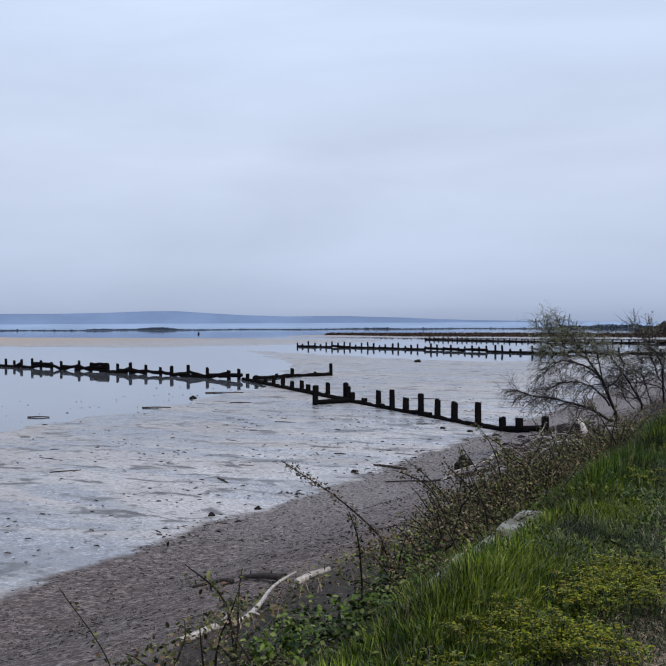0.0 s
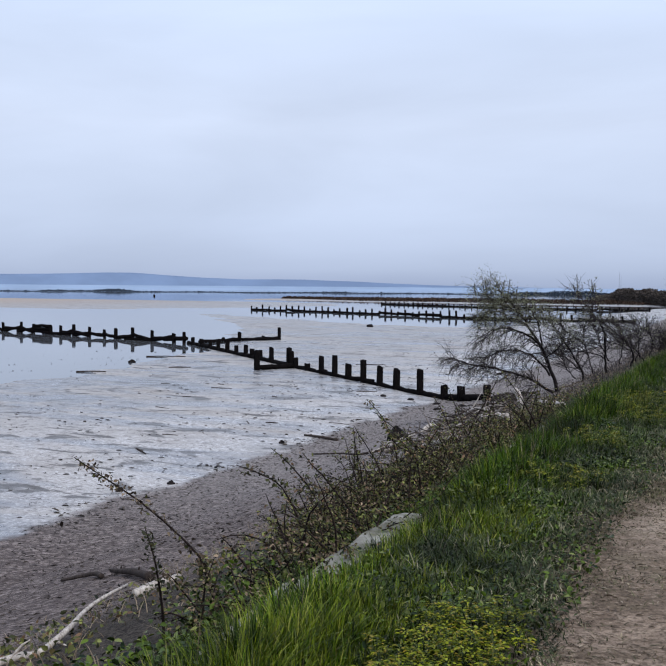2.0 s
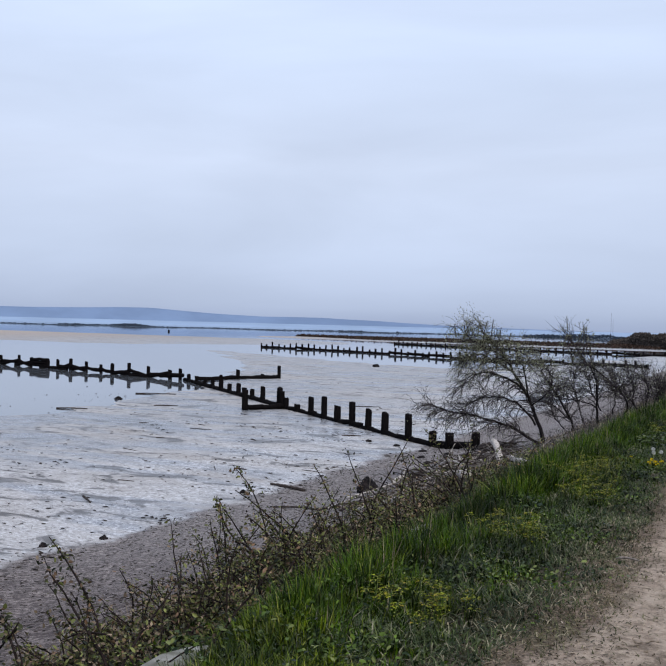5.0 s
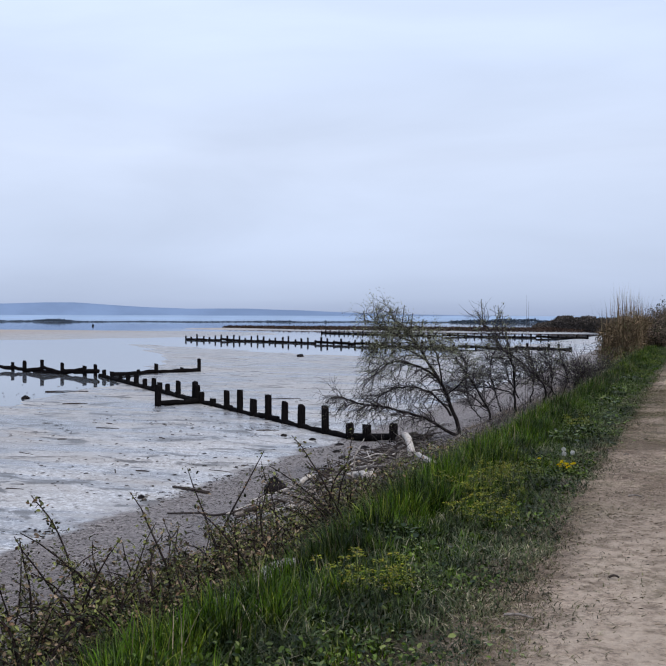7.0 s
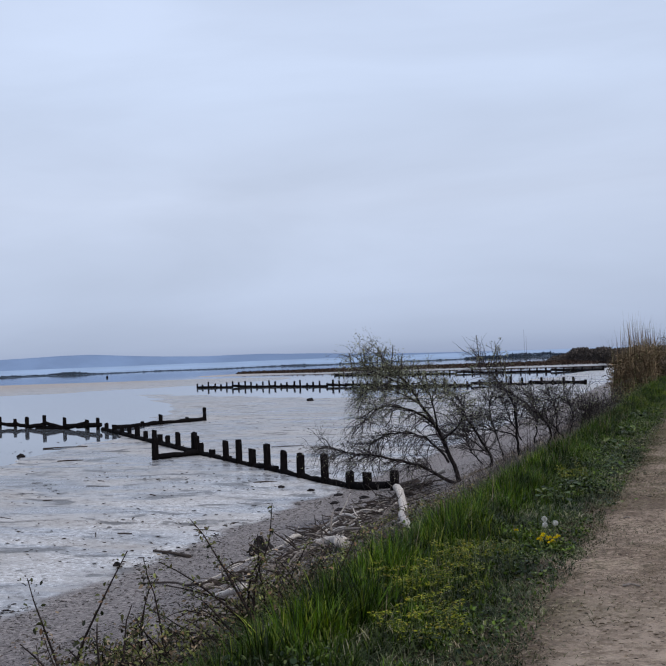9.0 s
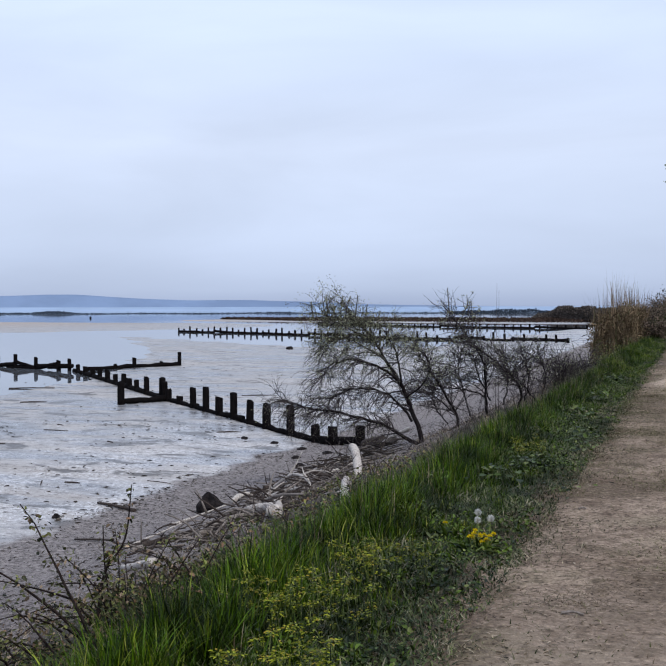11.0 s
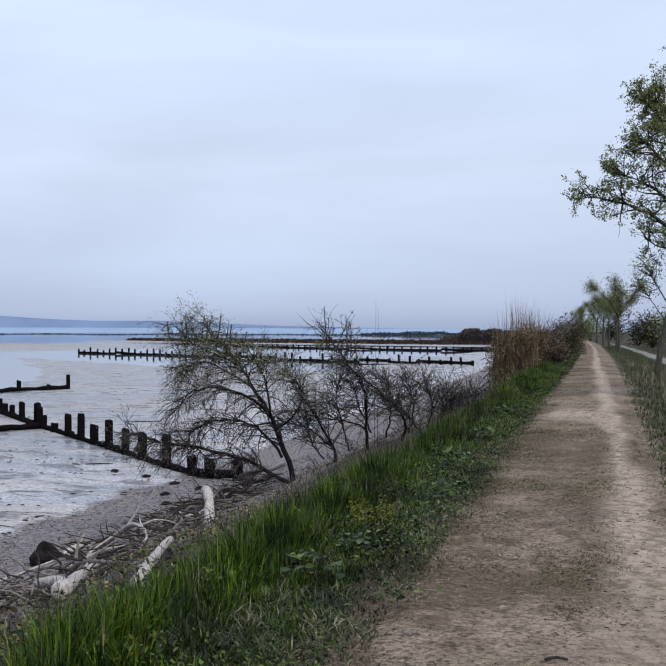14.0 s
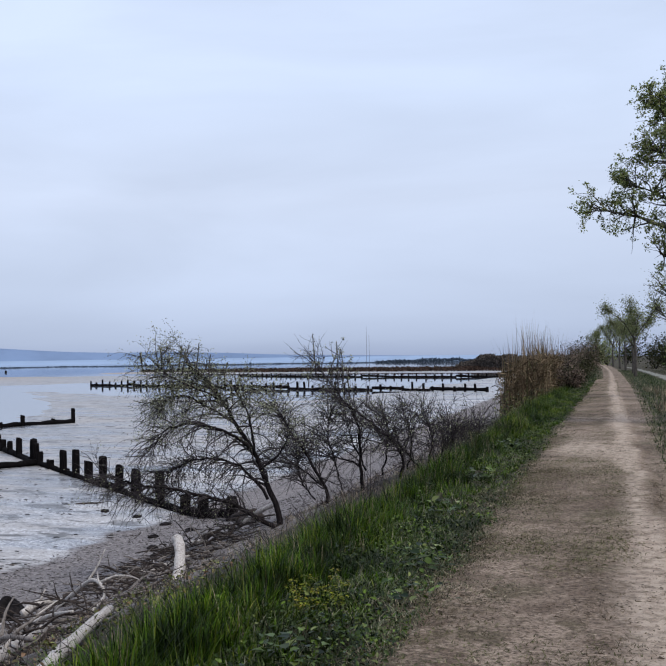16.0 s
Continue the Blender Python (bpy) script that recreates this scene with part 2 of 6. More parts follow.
streak = m.noise(1.0, 6, 0.62, m.scaled((0.10, 0.32, 1)), 0.8)
mud = m.mix(m.map(streak, 0.43, 0.57), (0.19, 0.195, 0.212), (0.36, 0.34, 0.325))
scum = m.noise(1.0, 6, 0.6, m.scaled((0.07, 0.2, 1)), 1.2)
mud = m.mix(m.map(scum, 0.52, 0.64, 0, 0.65), mud, (0.275, 0.245, 0.22))
shell = m.noise(1.0, 6, 0.78, m.scaled((2.6, 3.4, 3)))
mud = m.mix(m.map(shell, 0.545, 0.60, 0, 0.75), mud, (0.085, 0.078, 0.076))
grit = m.noise(1.0, 4, 0.7, m.scaled((9, 12, 9)))
mud = m.mix(m.map(grit, 0.60, 0.68, 0, 0.8), mud, (0.05, 0.045, 0.045))
mud = m.mix(m.map(m.math("ADD", m.math("MULTIPLY", grit, 0.6), m.math("MULTIPLY", shell, 0.4)), 0.38, 0.44, 0.8, 0), mud, (0.56, 0.56, 0.57))
strand = m.math("MULTIPLY", m.map(u, -27, -15, 0.0, 1.0), m.map(m.noise(1.0, 5, 0.65, m.scaled((0.25, 0.5, 1)), 0.5), 0.38, 0.56))
strand = m.math("MULTIPLY", strand, m.map(along, 12, 26, 0.35, 1.0))
mud = m.mix(m.math("MULTIPLY", strand, m.map(grit, 0.42, 0.52, 0.85, 0.0)), mud, (0.60, 0.60, 0.61))
weedy = m.noise(1.0, 5, 0.6, m.scaled((0.45, 0.8, 1)), 0.6)
mud = m.mix(m.map(weedy, 0.555, 0.61, 0, 0.9), mud, (0.075, 0.070, 0.066))
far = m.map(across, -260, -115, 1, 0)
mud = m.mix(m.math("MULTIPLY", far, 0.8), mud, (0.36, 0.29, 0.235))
c = m.mix(m.map(uf, 0.9, 1.3), earth, soil)
c = m.mix(m.map(uf, -1.05, -0.72), soil, c)
c = m.mix(m.map(u, -3.2, -2.4), litter, c)
c = m.mix(m.map(u, -5.4, -4.2), beach, c)
sea = m.map(u, -13.1, -12.5, 1, 0)
c = m.mix(sea, c, mud)
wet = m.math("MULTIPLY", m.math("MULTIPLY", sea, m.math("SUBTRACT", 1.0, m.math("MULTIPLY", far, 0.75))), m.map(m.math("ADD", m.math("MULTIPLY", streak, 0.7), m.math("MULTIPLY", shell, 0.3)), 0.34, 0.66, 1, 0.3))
m.put("Base Color", c)
m.put("Roughness", m.node("ShaderNodeMapRange", {0: wet, 1: 0.0, 2: 1.0, 3: 0.92, 4: 0.16}).outputs[0])
m.put("Specular IOR Level", m.node("ShaderNodeMapRange", {0: sea, 1: 0.0, 2: 1.0, 3: 0.15, 4: 0.5}).outputs[0])
rel = m.math("MULTIPLY", m.math("ADD", m.math("MULTIPLY", mid, 1.2), m.math("ADD", m.math("MULTIPLY", debris, 1.5), clods)), m.node("ShaderNodeMapRange", {0: sea, 1: 0.0, 2: 1.0, 3: 1.0, 4: 0.16}).outputs[0])
rel = m.math("ADD", rel, m.math("MULTIPLY", earth_relief, m.map(u, -3.2, -2.4, 0.0, 0.22)))
m.bump(rel, 0.6, 0.045)
GROUND = m.m

m = Mat("still_water", 0.03, spec=0.5)
m.put("Base Color", (0.10, 0.11, 0.125, 1)).put("IOR", 1.33)
m.bump(m.noise(1.0, 3, 0.5, m.scaled((0.5, 1.6, 1))), 0.04, 0.03)
WATER = m.m


# Aerial perspective is put into a blue-grey base colour with a faint glow.
def painted_haze(name, col, glow):
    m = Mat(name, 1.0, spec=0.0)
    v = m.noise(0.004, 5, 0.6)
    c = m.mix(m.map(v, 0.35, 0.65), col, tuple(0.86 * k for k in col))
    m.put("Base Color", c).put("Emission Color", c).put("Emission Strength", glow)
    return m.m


HILL = painted_haze("hazy_hills", (0.125, 0.175, 0.275), 0.55)
NEARHILL = painted_haze("hazy_lowland", (0.20, 0.265, 0.375), 0.55)
ISLE = painted_haze("wooded_shore_painted_haze", (0.026, 0.036, 0.052), 0.4)

# ---- shape of the ground ----
rng = np.random.default_rng(7)
MUD, SEA = -3.2, -3.212


def bend(y):
    """How far the dike has bent to the side at y."""
    y = np.asarray(y, float)
    k = np.clip(y, -60, 180)
    return -0.028 * k - 0.00014 * k * np.abs(k) - 0.078 * np.maximum(y - 180, 0)


def lattice(i, j, seed):
    h = np.sin(i * 127.1 + j * 311.7 + seed * 74.7) * 43758.5453
    return h - np.floor(h)


def rough2(x, y, scale, seed=0, octaves=4):
    """Smooth random relief between -1 and 1."""
    out, amp, tot = 0.0, 1.0, 0.0
    for o in range(octaves):
        a, b = x / scale + 13.7 * o, y / scale + 5.3 * o
        i, j = np.floor(a), np.floor(b)
        p, q = a - i, b - j
        p, q = p * p * (3 - 2 * p), q * q * (3 - 2 * q)
        n0 = lattice(i, j, seed + o) * (1 - p) + lattice(i + 1, j, seed + o) * p
        n1 = lattice(i, j + 1, seed + o) * (1 - p) + lattice(i + 1, j + 1, seed + o) * p
        out, tot, amp, scale = out + amp * (2 * (n0 * (1 - q) + n1 * q) - 1), tot + amp, amp * 0.5, scale * 0.5
    return out / tot


PROFILE_U = [-13.2, -12.0, -10.2, -8.5, -6.2, -4.7, -3.4, -2.55, -2.2, -1.9, -0.65, 0.2, 1.1, 2.5, 3.7, 6.5, 12, 60]
PROFILE_Z = [-3.185, -3.15, -2.98, -2.45, -1.75, -1.12, -0.68, -0.46, -0.25, -0.04, 0.0, 0.02, 0.0, -0.10, -0.45, -0.55, -0.6, -0.8]


def ground_z(x, y):
    x, y = np.asarray(x, float), np.asarray(y, float)
    u = x - bend(y)
    z = np.interp(u, PROFILE_U, PROFILE_Z)
    bank = np.clip((-u - 2.2) / 2, 0, 1) * np.clip((u + 13.2) / 2, 0, 1)
    z = z + 0.10 * bank * rough2(x, y, 2.2, 3) + 0.025 * np.clip((u + 12) / 9, 0, 1) * rough2(x, y, 0.7, 5)
    # mud flats: a standing pool beside the groyne, a basin further out, a sand bank, open water
    off = np.clip((-u - 13.0) / 1.5, 0, 1)
    pool_edge = -26.0 - 0.19 * (y - 27) - 0.004 * np.maximum(y - 45, 0) ** 2
    pool = np.clip((pool_edge - x) / 9, -1, 1)
    v = 0.55 * x + 0.83 * y
    flats = 0.024 - 0.05 * np.clip(pool, 0, 1) * np.clip((96 - v + 0.35 * x + 30) / 12, 0, 1)
    film = np.clip((-u - 13.2) / 1.0, 0, 1) * np.clip((19.5 + 0.10 * (y - 14) - np.maximum(y - 16, 0) * 0.22 + u) / 2.0, 0, 1)
    flats = flats - (0.018 + 0.020 * rough2(x, y, 2.2, 15, 4)) * film
    basin = np.clip((v - 62) / 22, 0, 1) * np.clip((-x - 24) / 20, 0, 1)
    flats = flats - 0.055 * basin
    bank2 = np.exp(-(((y + 0.35 * x - 190 - 0.28 * (x + 160)) / 46) ** 2)) * np.clip((-x - 118) / 60, 0, 1)
    flats = flats + 0.17 * bank2
    flats = flats - 0.5 * np.clip((y - 0.6 * x - 610) / 200, 0, 1)
    spit = np.clip(1 - np.abs(y - 420 + 0.25 * (x + 150)) / 75, 0, 1) * np.clip((x + 245) / 120, 0, 1)
    flats = flats + 0.5 * np.minimum(spit, 0.6)
    flats = flats + 0.012 * rough2(x / 2.2, y, 5.0, 9) + 0.005 * rough2(x, y, 1.4, 11)
    return np.where(u < -13.2, MUD * off + PROFILE_Z[0] * (1 - off) + flats * off, z)


def at_ground(x, y, lift=0.0):
    return Vector((float(x), float(y), float(ground_z(x, y)) + lift))


def side(u, y):
    return u + bend(y)


# ---- mesh helpers ----
def mesh_of(name, verts, tris, material, smooth=False):
    """A mesh from arrays of vertices and triangles."""
    verts, tris = np.asarray(verts, np.float32).reshape(-1, 3), np.asarray(tris, np.int32).reshape(-1, 3)
    me = bpy.data.meshes.new(name)
    me.vertices.add(len(verts))
    me.vertices.foreach_set("co", verts.ravel())
    me.loops.add(tris.size)
    me.loops.foreach_set("vertex_index", tris.ravel())
    me.polygons.add(len(tris))
    me.polygons.foreach_set("loop_start", np.arange(0, tris.size, 3, dtype=np.int32))
    if smooth:
        me.polygons.foreach_set("use_smooth", np.ones(len(tris), bool))
    me.materials.append(material)
    me.update(calc_edges=True)
    return me


def array_part(name, data, material, parent=None, label="", smooth=False):
    ob = new(name, mesh_of(name, *data, material, smooth))
    ob.parent = parent
    return tagged(ob, label)


def part(name, bm, material, parent=None, label="", smooth=False):
    me = bpy.data.meshes.new(name)
    bm.to_mesh(me)
    bm.free()
    me.materials.append(material)
    if smooth:
        me.polygons.foreach_set("use_smooth", np.ones(len(me.polygons), bool))
    ob = new(name, me)
    ob.parent = parent
    return tagged(ob, label)


def base(name, place, label, category, group=""):
    ob = new(name)
    ob.location = place
    ob.empty_display_size = 0.2
    return tagged(ob, label, category, group)


def joined(pieces):
    """Several (verts, tris) in one."""
    vs, ts, n = [], [], 0
    for v, t in pieces:
        vs.append(np.asarray(v, float).reshape(-1, 3))
        ts.append(np.asarray(t, int).reshape(-1, 3) + n)
        n += len(vs[-1])
    return np.concatenate(vs), np.concatenate(ts)


def tube(points, radii, sides=5, squash=1.0):
    """A bent tapering tube with closed ends."""
    p = np.asarray(points, float)
    r = np.broadcast_to(np.asarray(radii, float), (len(p),))
    d = np.gradient(p, axis=0)
    d /= np.linalg.norm(d, axis=1, keepdims=True) + 1e-9
    ref = np.array([0.31, 0.22, 0.92]) if abs(d[0] @ np.array([0.31, 0.22, 0.92])) < 0.85 else np.array([0.9, -0.3, 0.1])
    a = np.cross(d, ref)
    a /= np.linalg.norm(a, axis=1, keepdims=True) + 1e-9
    b = np.cross(d, a)
    ang = np.arange(sides) * 2 * np.pi / sides
    ring = p[:, None] + r[:, None, None] * (np.cos(ang)[None, :, None] * a[:, None] + squash * np.sin(ang)[None, :, None] * b[:, None])
    n = len(p)
    k, s = np.meshgrid(np.arange(n - 1), np.arange(sides), indexing="ij")
    i0, i1 = (k * sides + s).ravel(), (k * sides + (s + 1) % sides).ravel()
    tris = np.concatenate([np.stack([i0, i1, i1 + sides], 1), np.stack([i0, i1 + sides, i0 + sides], 1)])
    verts = np.concatenate([ring.reshape(-1, 3), p[:1], p[-1:]])
    c0, c1 = n * sides, n * sides + 1
    s = np.arange(sides)
    caps = np.concatenate([np.stack([np.full(sides, c0), (s + 1) % sides, s], 1), np.stack([np.full(sides, c1), (n - 1) * sides + s, (n - 1) * sides + (s + 1) % sides], 1)])
    return verts, np.concatenate([tris, caps])


def blades(at, height, width, lean, heading, curl=0.6):
    """Tapering bent blades, one for each row."""
    n = len(at)
    height, width, lean, heading = (np.broadcast_to(np.asarray(v, float), (n,)) for v in (height, width, lean, heading))
    d = np.stack([np.cos(heading), np.sin(heading), 0 * heading], 1)
    w = np.stack([-np.sin(heading), np.cos(heading), 0 * heading], 1)
    lv = np.array([0.0, 0.4, 0.75, 1.0])
    out = []
    for k, t in enumerate(lv):
        mid = at + d * (height * lean * t ** (1 + curl))[:, None]
        mid = mid + np.array([0, 0, 1.0]) * (height * (t - 0.35 * np.clip(lean, 0, 1.4) * t * t))[:, None]
        half = 0.5 * width * (1, 0.85, 0.5, 0)[k]
        out += [mid - w * half[:, None], mid + w * half[:, None]] if k < 3 else [mid]
    v = np.stack(out, 1)
    f = np.array([[0, 1, 3], [0, 3, 2], [2, 3, 5], [2, 5, 4], [4, 5, 6]])
    return v.reshape(-1, 3), (f[None] + 7 * np.arange(n)[:, None, None]).reshape(-1, 3)


def leaves(at, size, narrow=0.55, flat=0.5, along=None):
    """Folded ovate leaves (six triangles each) at given places, turned at random."""
    n = len(at)
    size = np.broadcast_to(np.asarray(size, float), (n,))[:, None]
    d = rng.normal(size=(n, 3)) if along is None else np.asarray(along, float) + 0.5 * rng.normal(size=(n, 3))
    d[:, 2] *= 1 - flat * 0.6
    d /= np.linalg.norm(d, axis=1, keepdims=True) + 1e-9
    up = rng.normal(size=(n, 3)) * (1 - flat) + np.array([0, 0, 1.0])
    w = np.cross(d, up)
    w /= np.linalg.norm(w, axis=1, keepdims=True) + 1e-9
    nn = np.cross(w, d)
    half = 0.5 * narrow * w
    v = np.stack([at, at + size * (0.28 * d + 0.86 * half + 0.08 * nn), at + size * (0.66 * d + 0.78 * half + 0.06 * nn), at + size * (d - 0.10 * nn), at + size * (0.66 * d - 0.78 * half + 0.06 * nn), at + size * (0.28 * d - 0.86 * half + 0.08 * nn), at + size * (0.48 * d - 0.04 * nn)], 1)
    f = np.array([[0, 1, 6], [1, 2, 6], [2, 3, 6], [3, 4, 6], [4, 5, 6], [5, 0, 6]])
    return v.reshape(-1, 3), (f[None] + 7 * np.arange(n)[:, None, None]).reshape(-1, 3)


def scatter(n, u0, u1, y0, y1, power=1.0):
    """Places on the ground, thicker towards y0 where power is over 1."""
    y = y0 + (y1 - y0) * rng.random(n) ** power
    x = side(u0 + (u1 - u0) * rng.random(n), y)
    return np.stack([x, y, ground_z(x, y) - 0.01], 1)


def along_middle(n, u, wide, y0, y1):
    """Places gathered about a line along the dike, thinning out to both sides."""
    y = y0 + (y1 - y0) * rng.random(n)
    x = side(u + 0.25 * rough2(y, 0 * y, 3.0, 99, 3) + wide * rng.normal(size=n), y)
    return np.stack([x, y, ground_z(x, y) - 0.01], 1)


# ---- the setting: ground, path, water, hills ----
def sheet(us, ys, lift=0.0):
    uu, yy = np.meshgrid(us, ys)
    xx = uu + bend(yy)
    v = np.stack([xx, yy, ground_z(xx, yy) + lift], -1).reshape(-1, 3)
    nu, ny = len(us), len(ys)
    i, j = np.meshgrid(np.arange(nu - 1), np.arange(ny - 1))
    a = (j * nu + i).ravel()
    return (v, np.concatenate([np.stack([a, a + 1, a + nu + 1], 1), np.stack([a, a + nu + 1, a + nu], 1)])), uu.ravel()


us = np.concatenate([[-4600, -3500, -2600, -1900, -1400, -1050, -800], np.arange(-640, -300, 25), np.arange(-300, -120, 8), np.arange(-120, -60, 3), np.arange(-60, -24, 0.8), np.arange(-24, -14, 0.4), np.arange(-14, 5, 0.22), np.arange(5, 20, 1.5), [20, 30, 50, 90, 160, 300, 600, 1200, 2500, 4600]])
ys = np.concatenate([[-4600, -1500, -500, -200, -90, -40, -20, -10, -5], np.arange(-2, 42, 0.28), np.arange(42, 90, 0.7), np.arange(90, 220, 2.5), np.arange(220, 700, 12), [720, 800, 900, 1050, 1300, 1700, 2300, 3200, 4600]])
data, uu = sheet(us, ys)
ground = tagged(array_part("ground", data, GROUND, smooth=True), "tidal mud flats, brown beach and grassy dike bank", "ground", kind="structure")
attr = ground.data.attributes.new("across", "FLOAT", "POINT")
attr.data.foreach_set("value", uu.astype(np.float32))

path_y = np.concatenate([np.arange(-4, 42, 0.13), np.arange(42, 190, 1.2)])


def strip(name, left, right, y, lift, material, label, n=10):
    """A worn strip that follows the dike, with uneven edges, dipping into the ground at both sides."""
    rows = []
    for k in range(n + 1):
        f = k / n
        a = left(y) + 0.20 * rough2(y, y * 0 + 3, 1.6, 21, 5)
        b = right(y) + 0.20 * rough2(y, y * 0 + 9, 1.3, 23, 5)
        x = bend(y) + a + (b - a) * f
        edge = -0.03 if k in (0, n) else (0.4 * lift if k in (1, n - 1) else lift)
        rows.append(np.stack([x, y, ground_z(x, y) + edge + 0.006 * rough2(x, y, 0.35, 31)], 1))
    v = np.stack(rows, 1).reshape(-1, 3)
    i, j = np.meshgrid(np.arange(n), np.arange(len(y) - 1))
    a = (j * (n + 1) + i).ravel()
    t = np.concatenate([np.stack([a, a + 1, a + n + 2], 1), np.stack([a, a + n + 2, a + n + 1], 1)])
    return tagged(array_part(name, (v, t), material, smooth=True), label, name.replace("_", " "), kind="structure")


def path_edge(y):
    """Where the bare earth begins beside the grass."""
    return np.interp(y, [0, 5.2, 6.6, 8.2, 10.4, 12.8, 15.8, 18.5, 22, 28, 36, 54], [-0.60, -0.62, -0.88, -0.92, -0.62, -0.72, -0.76, -0.78, -0.80, -0.84, -0.98, -1.05])


def track_inner(y):
    """Where the pale right-hand wheel track begins."""
    return np.interp(y, [14, 20, 24, 27, 37, 41, 58, 72, 120], [0.25, 0.36, 0.40, 0.40, 0.10, 0.12, -0.18, -0.10, 0.0])


def track_outer(y):
    return np.interp(y, [14, 20, 25, 30, 40, 58, 72, 120], [1.1, 0.9, 0.74, 0.62, 0.54, 0.35, 0.27, 0.3])


def wornness(u, y):
    """How bare the trodden earth is: the right-hand track, and a bare stretch across."""
    u = u + 0.14 * rough2(u * 2, y, 1.1, 27, 4)
    track = np.clip((u - track_inner(y)) / 0.22 + 0.4, 0, 1) * np.clip((track_outer(y) - u) / 0.2 + 0.2, 0, 1)
    across = np.exp(-(((y - 31.0 + 1.2 * u) / 1.9) ** 2)) * np.clip((u + 0.75) / 0.2, 0, 1) * np.clip((track_outer(y) - u) / 0.2 + 0.2, 0, 1)
    near = np.clip((u - path_edge(y) - 0.05) / 0.25, 0, 1) * np.clip((15.8 - y) / 3, 0, 1) * np.clip((y - 6.5) / 2.5, 0, 1)
    return np.clip((track + across) * np.clip((y - 14) / 6, 0, 1) + 0.85 * near, 0, 1)


path = strip("path", path_edge, lambda y: track_outer(y) + np.interp(y, [0, 20, 40, 90], [0.3, 0.16, 0.1, 0.1]), path_y, 0.012, PATH_EARTH, "trodden bare earth footpath along the dike", 22)
spots = np.empty(3 * len(path.data.vertices), np.float32)
path.data.vertices.foreach_get("co", spots)
spots = spots.reshape(-1, 3).astype(float)
path.data.attributes.new("worn", "FLOAT", "POINT").data.foreach_set("value", wornness(spots[:, 0] - bend(spots[:, 1]), spots[:, 1]).astype(np.float32))
far_y = np.arange(30, 190, 1.5)
strip("side_path", lambda y: 4.0 + 0 * y, lambda y: 5.6 + 0 * y, far_y, 0.02, CONCRETE, "pale paved track beside the tree row", 4)

yy = np.array([-4600, -400, 0, 200, 800, 4600.0])
water_data = (np.array([[-4800, -4600, SEA], [-12.3, -4600, SEA], [-12.3, 0, SEA], [-16.3, 100, SEA], [-22.3, 180, SEA], [-360, 4600, SEA], [-4800, 4600, SEA]]), [[0, 1, 2], [0, 2, 3], [0, 3, 4], [0, 4, 5], [0, 5, 6]])
tagged(array_part("water", water_data, WATER), "still shallow tidal water mirroring the overcast sky", "water", kind="structure")


def ridge(name, far, az0, az1, height, seed, material, label, steps=220, power=1.0, low=0.0):
    """A long far-off rise, seen from the dike between two bearings."""
    az = np.radians(np.linspace(az0, az1, steps))
    h = height(np.linspace(0, 1, steps)) * (1 + 0.10 * rough2(np.arange(steps) * 1.0, 0 * az, 23.0, seed, 4))
    x, y = -np.sin(az) * far, np.cos(az) * far
    rows = [np.stack([x, y, 0 * az - 3.4], 1)]
    for f in (0.5, 0.85, 1.0):
        rows.append(np.stack([x * (1 + 0.04 * f), y * (1 + 0.04 * f), -3.4 + h * f], 1))
    rows.append(np.stack([x * 1.12, y * 1.12, 0 * az - 3.4], 1))
    v = np.stack(rows, 1).reshape(-1, 3)
    i, j = np.meshgrid(np.arange(4), np.arange(steps - 1))
    a = (j * 5 + i).ravel()
    t = np.concatenate([np.stack([a, a + 1, a + 6], 1), np.stack([a, a + 6, a + 5], 1)])
    return tagged(array_part(name, (v, t), material, smooth=True), label, "hills", kind="structure")


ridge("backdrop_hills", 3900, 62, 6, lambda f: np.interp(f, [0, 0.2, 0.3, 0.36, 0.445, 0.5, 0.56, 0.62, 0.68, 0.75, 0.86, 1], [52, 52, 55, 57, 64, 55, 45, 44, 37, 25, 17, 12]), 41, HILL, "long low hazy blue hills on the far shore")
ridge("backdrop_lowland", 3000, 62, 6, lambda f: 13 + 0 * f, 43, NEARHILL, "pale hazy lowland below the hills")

# far wooded shore: a thin strip with tufts of trees
tuft = []
for az in np.arange(4, 62, 0.085):
    r = 1250 + 60 * math.sin(az)
    lump = 0.5 + 5.5 * max(0.0, float(rough2(np.array([az]), np.array([0.0]), 3.4, 51, 4)[0]) - 0.05) + 0.7 * rng.random() + (1.0 if rng.random() < 0.03 else 0.0)
    c = np.array([-math.sin(math.radians(az)) * r, math.cos(math.radians(az)) * r, -3.2])
    k = 7
    ang = np.linspace(0, np.pi, k)
    rim = c + np.stack([np.cos(ang) * 1.9 * math.cos(math.radians(az)), np.cos(ang) * 1.9 * math.sin(math.radians(az)), np.sin(ang) * lump * (0.8 + 0.4 * rng.random(k)) + 0.2], 1)
    rim2 = rim * [1.003, 1.003, 1] - [0, 0, 0.4]
    v = np.concatenate([rim, rim2, c[None]])
    t = [[2 * k, i + 1, i] for i in range(k - 1)] + [[i, i + 1, k + i + 1] for i in range(k - 1)] + [[i, k + i + 1, k + i] for i in range(k - 1)]
    tuft.append((v, t))
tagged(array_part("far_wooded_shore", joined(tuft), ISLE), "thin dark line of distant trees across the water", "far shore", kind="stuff")


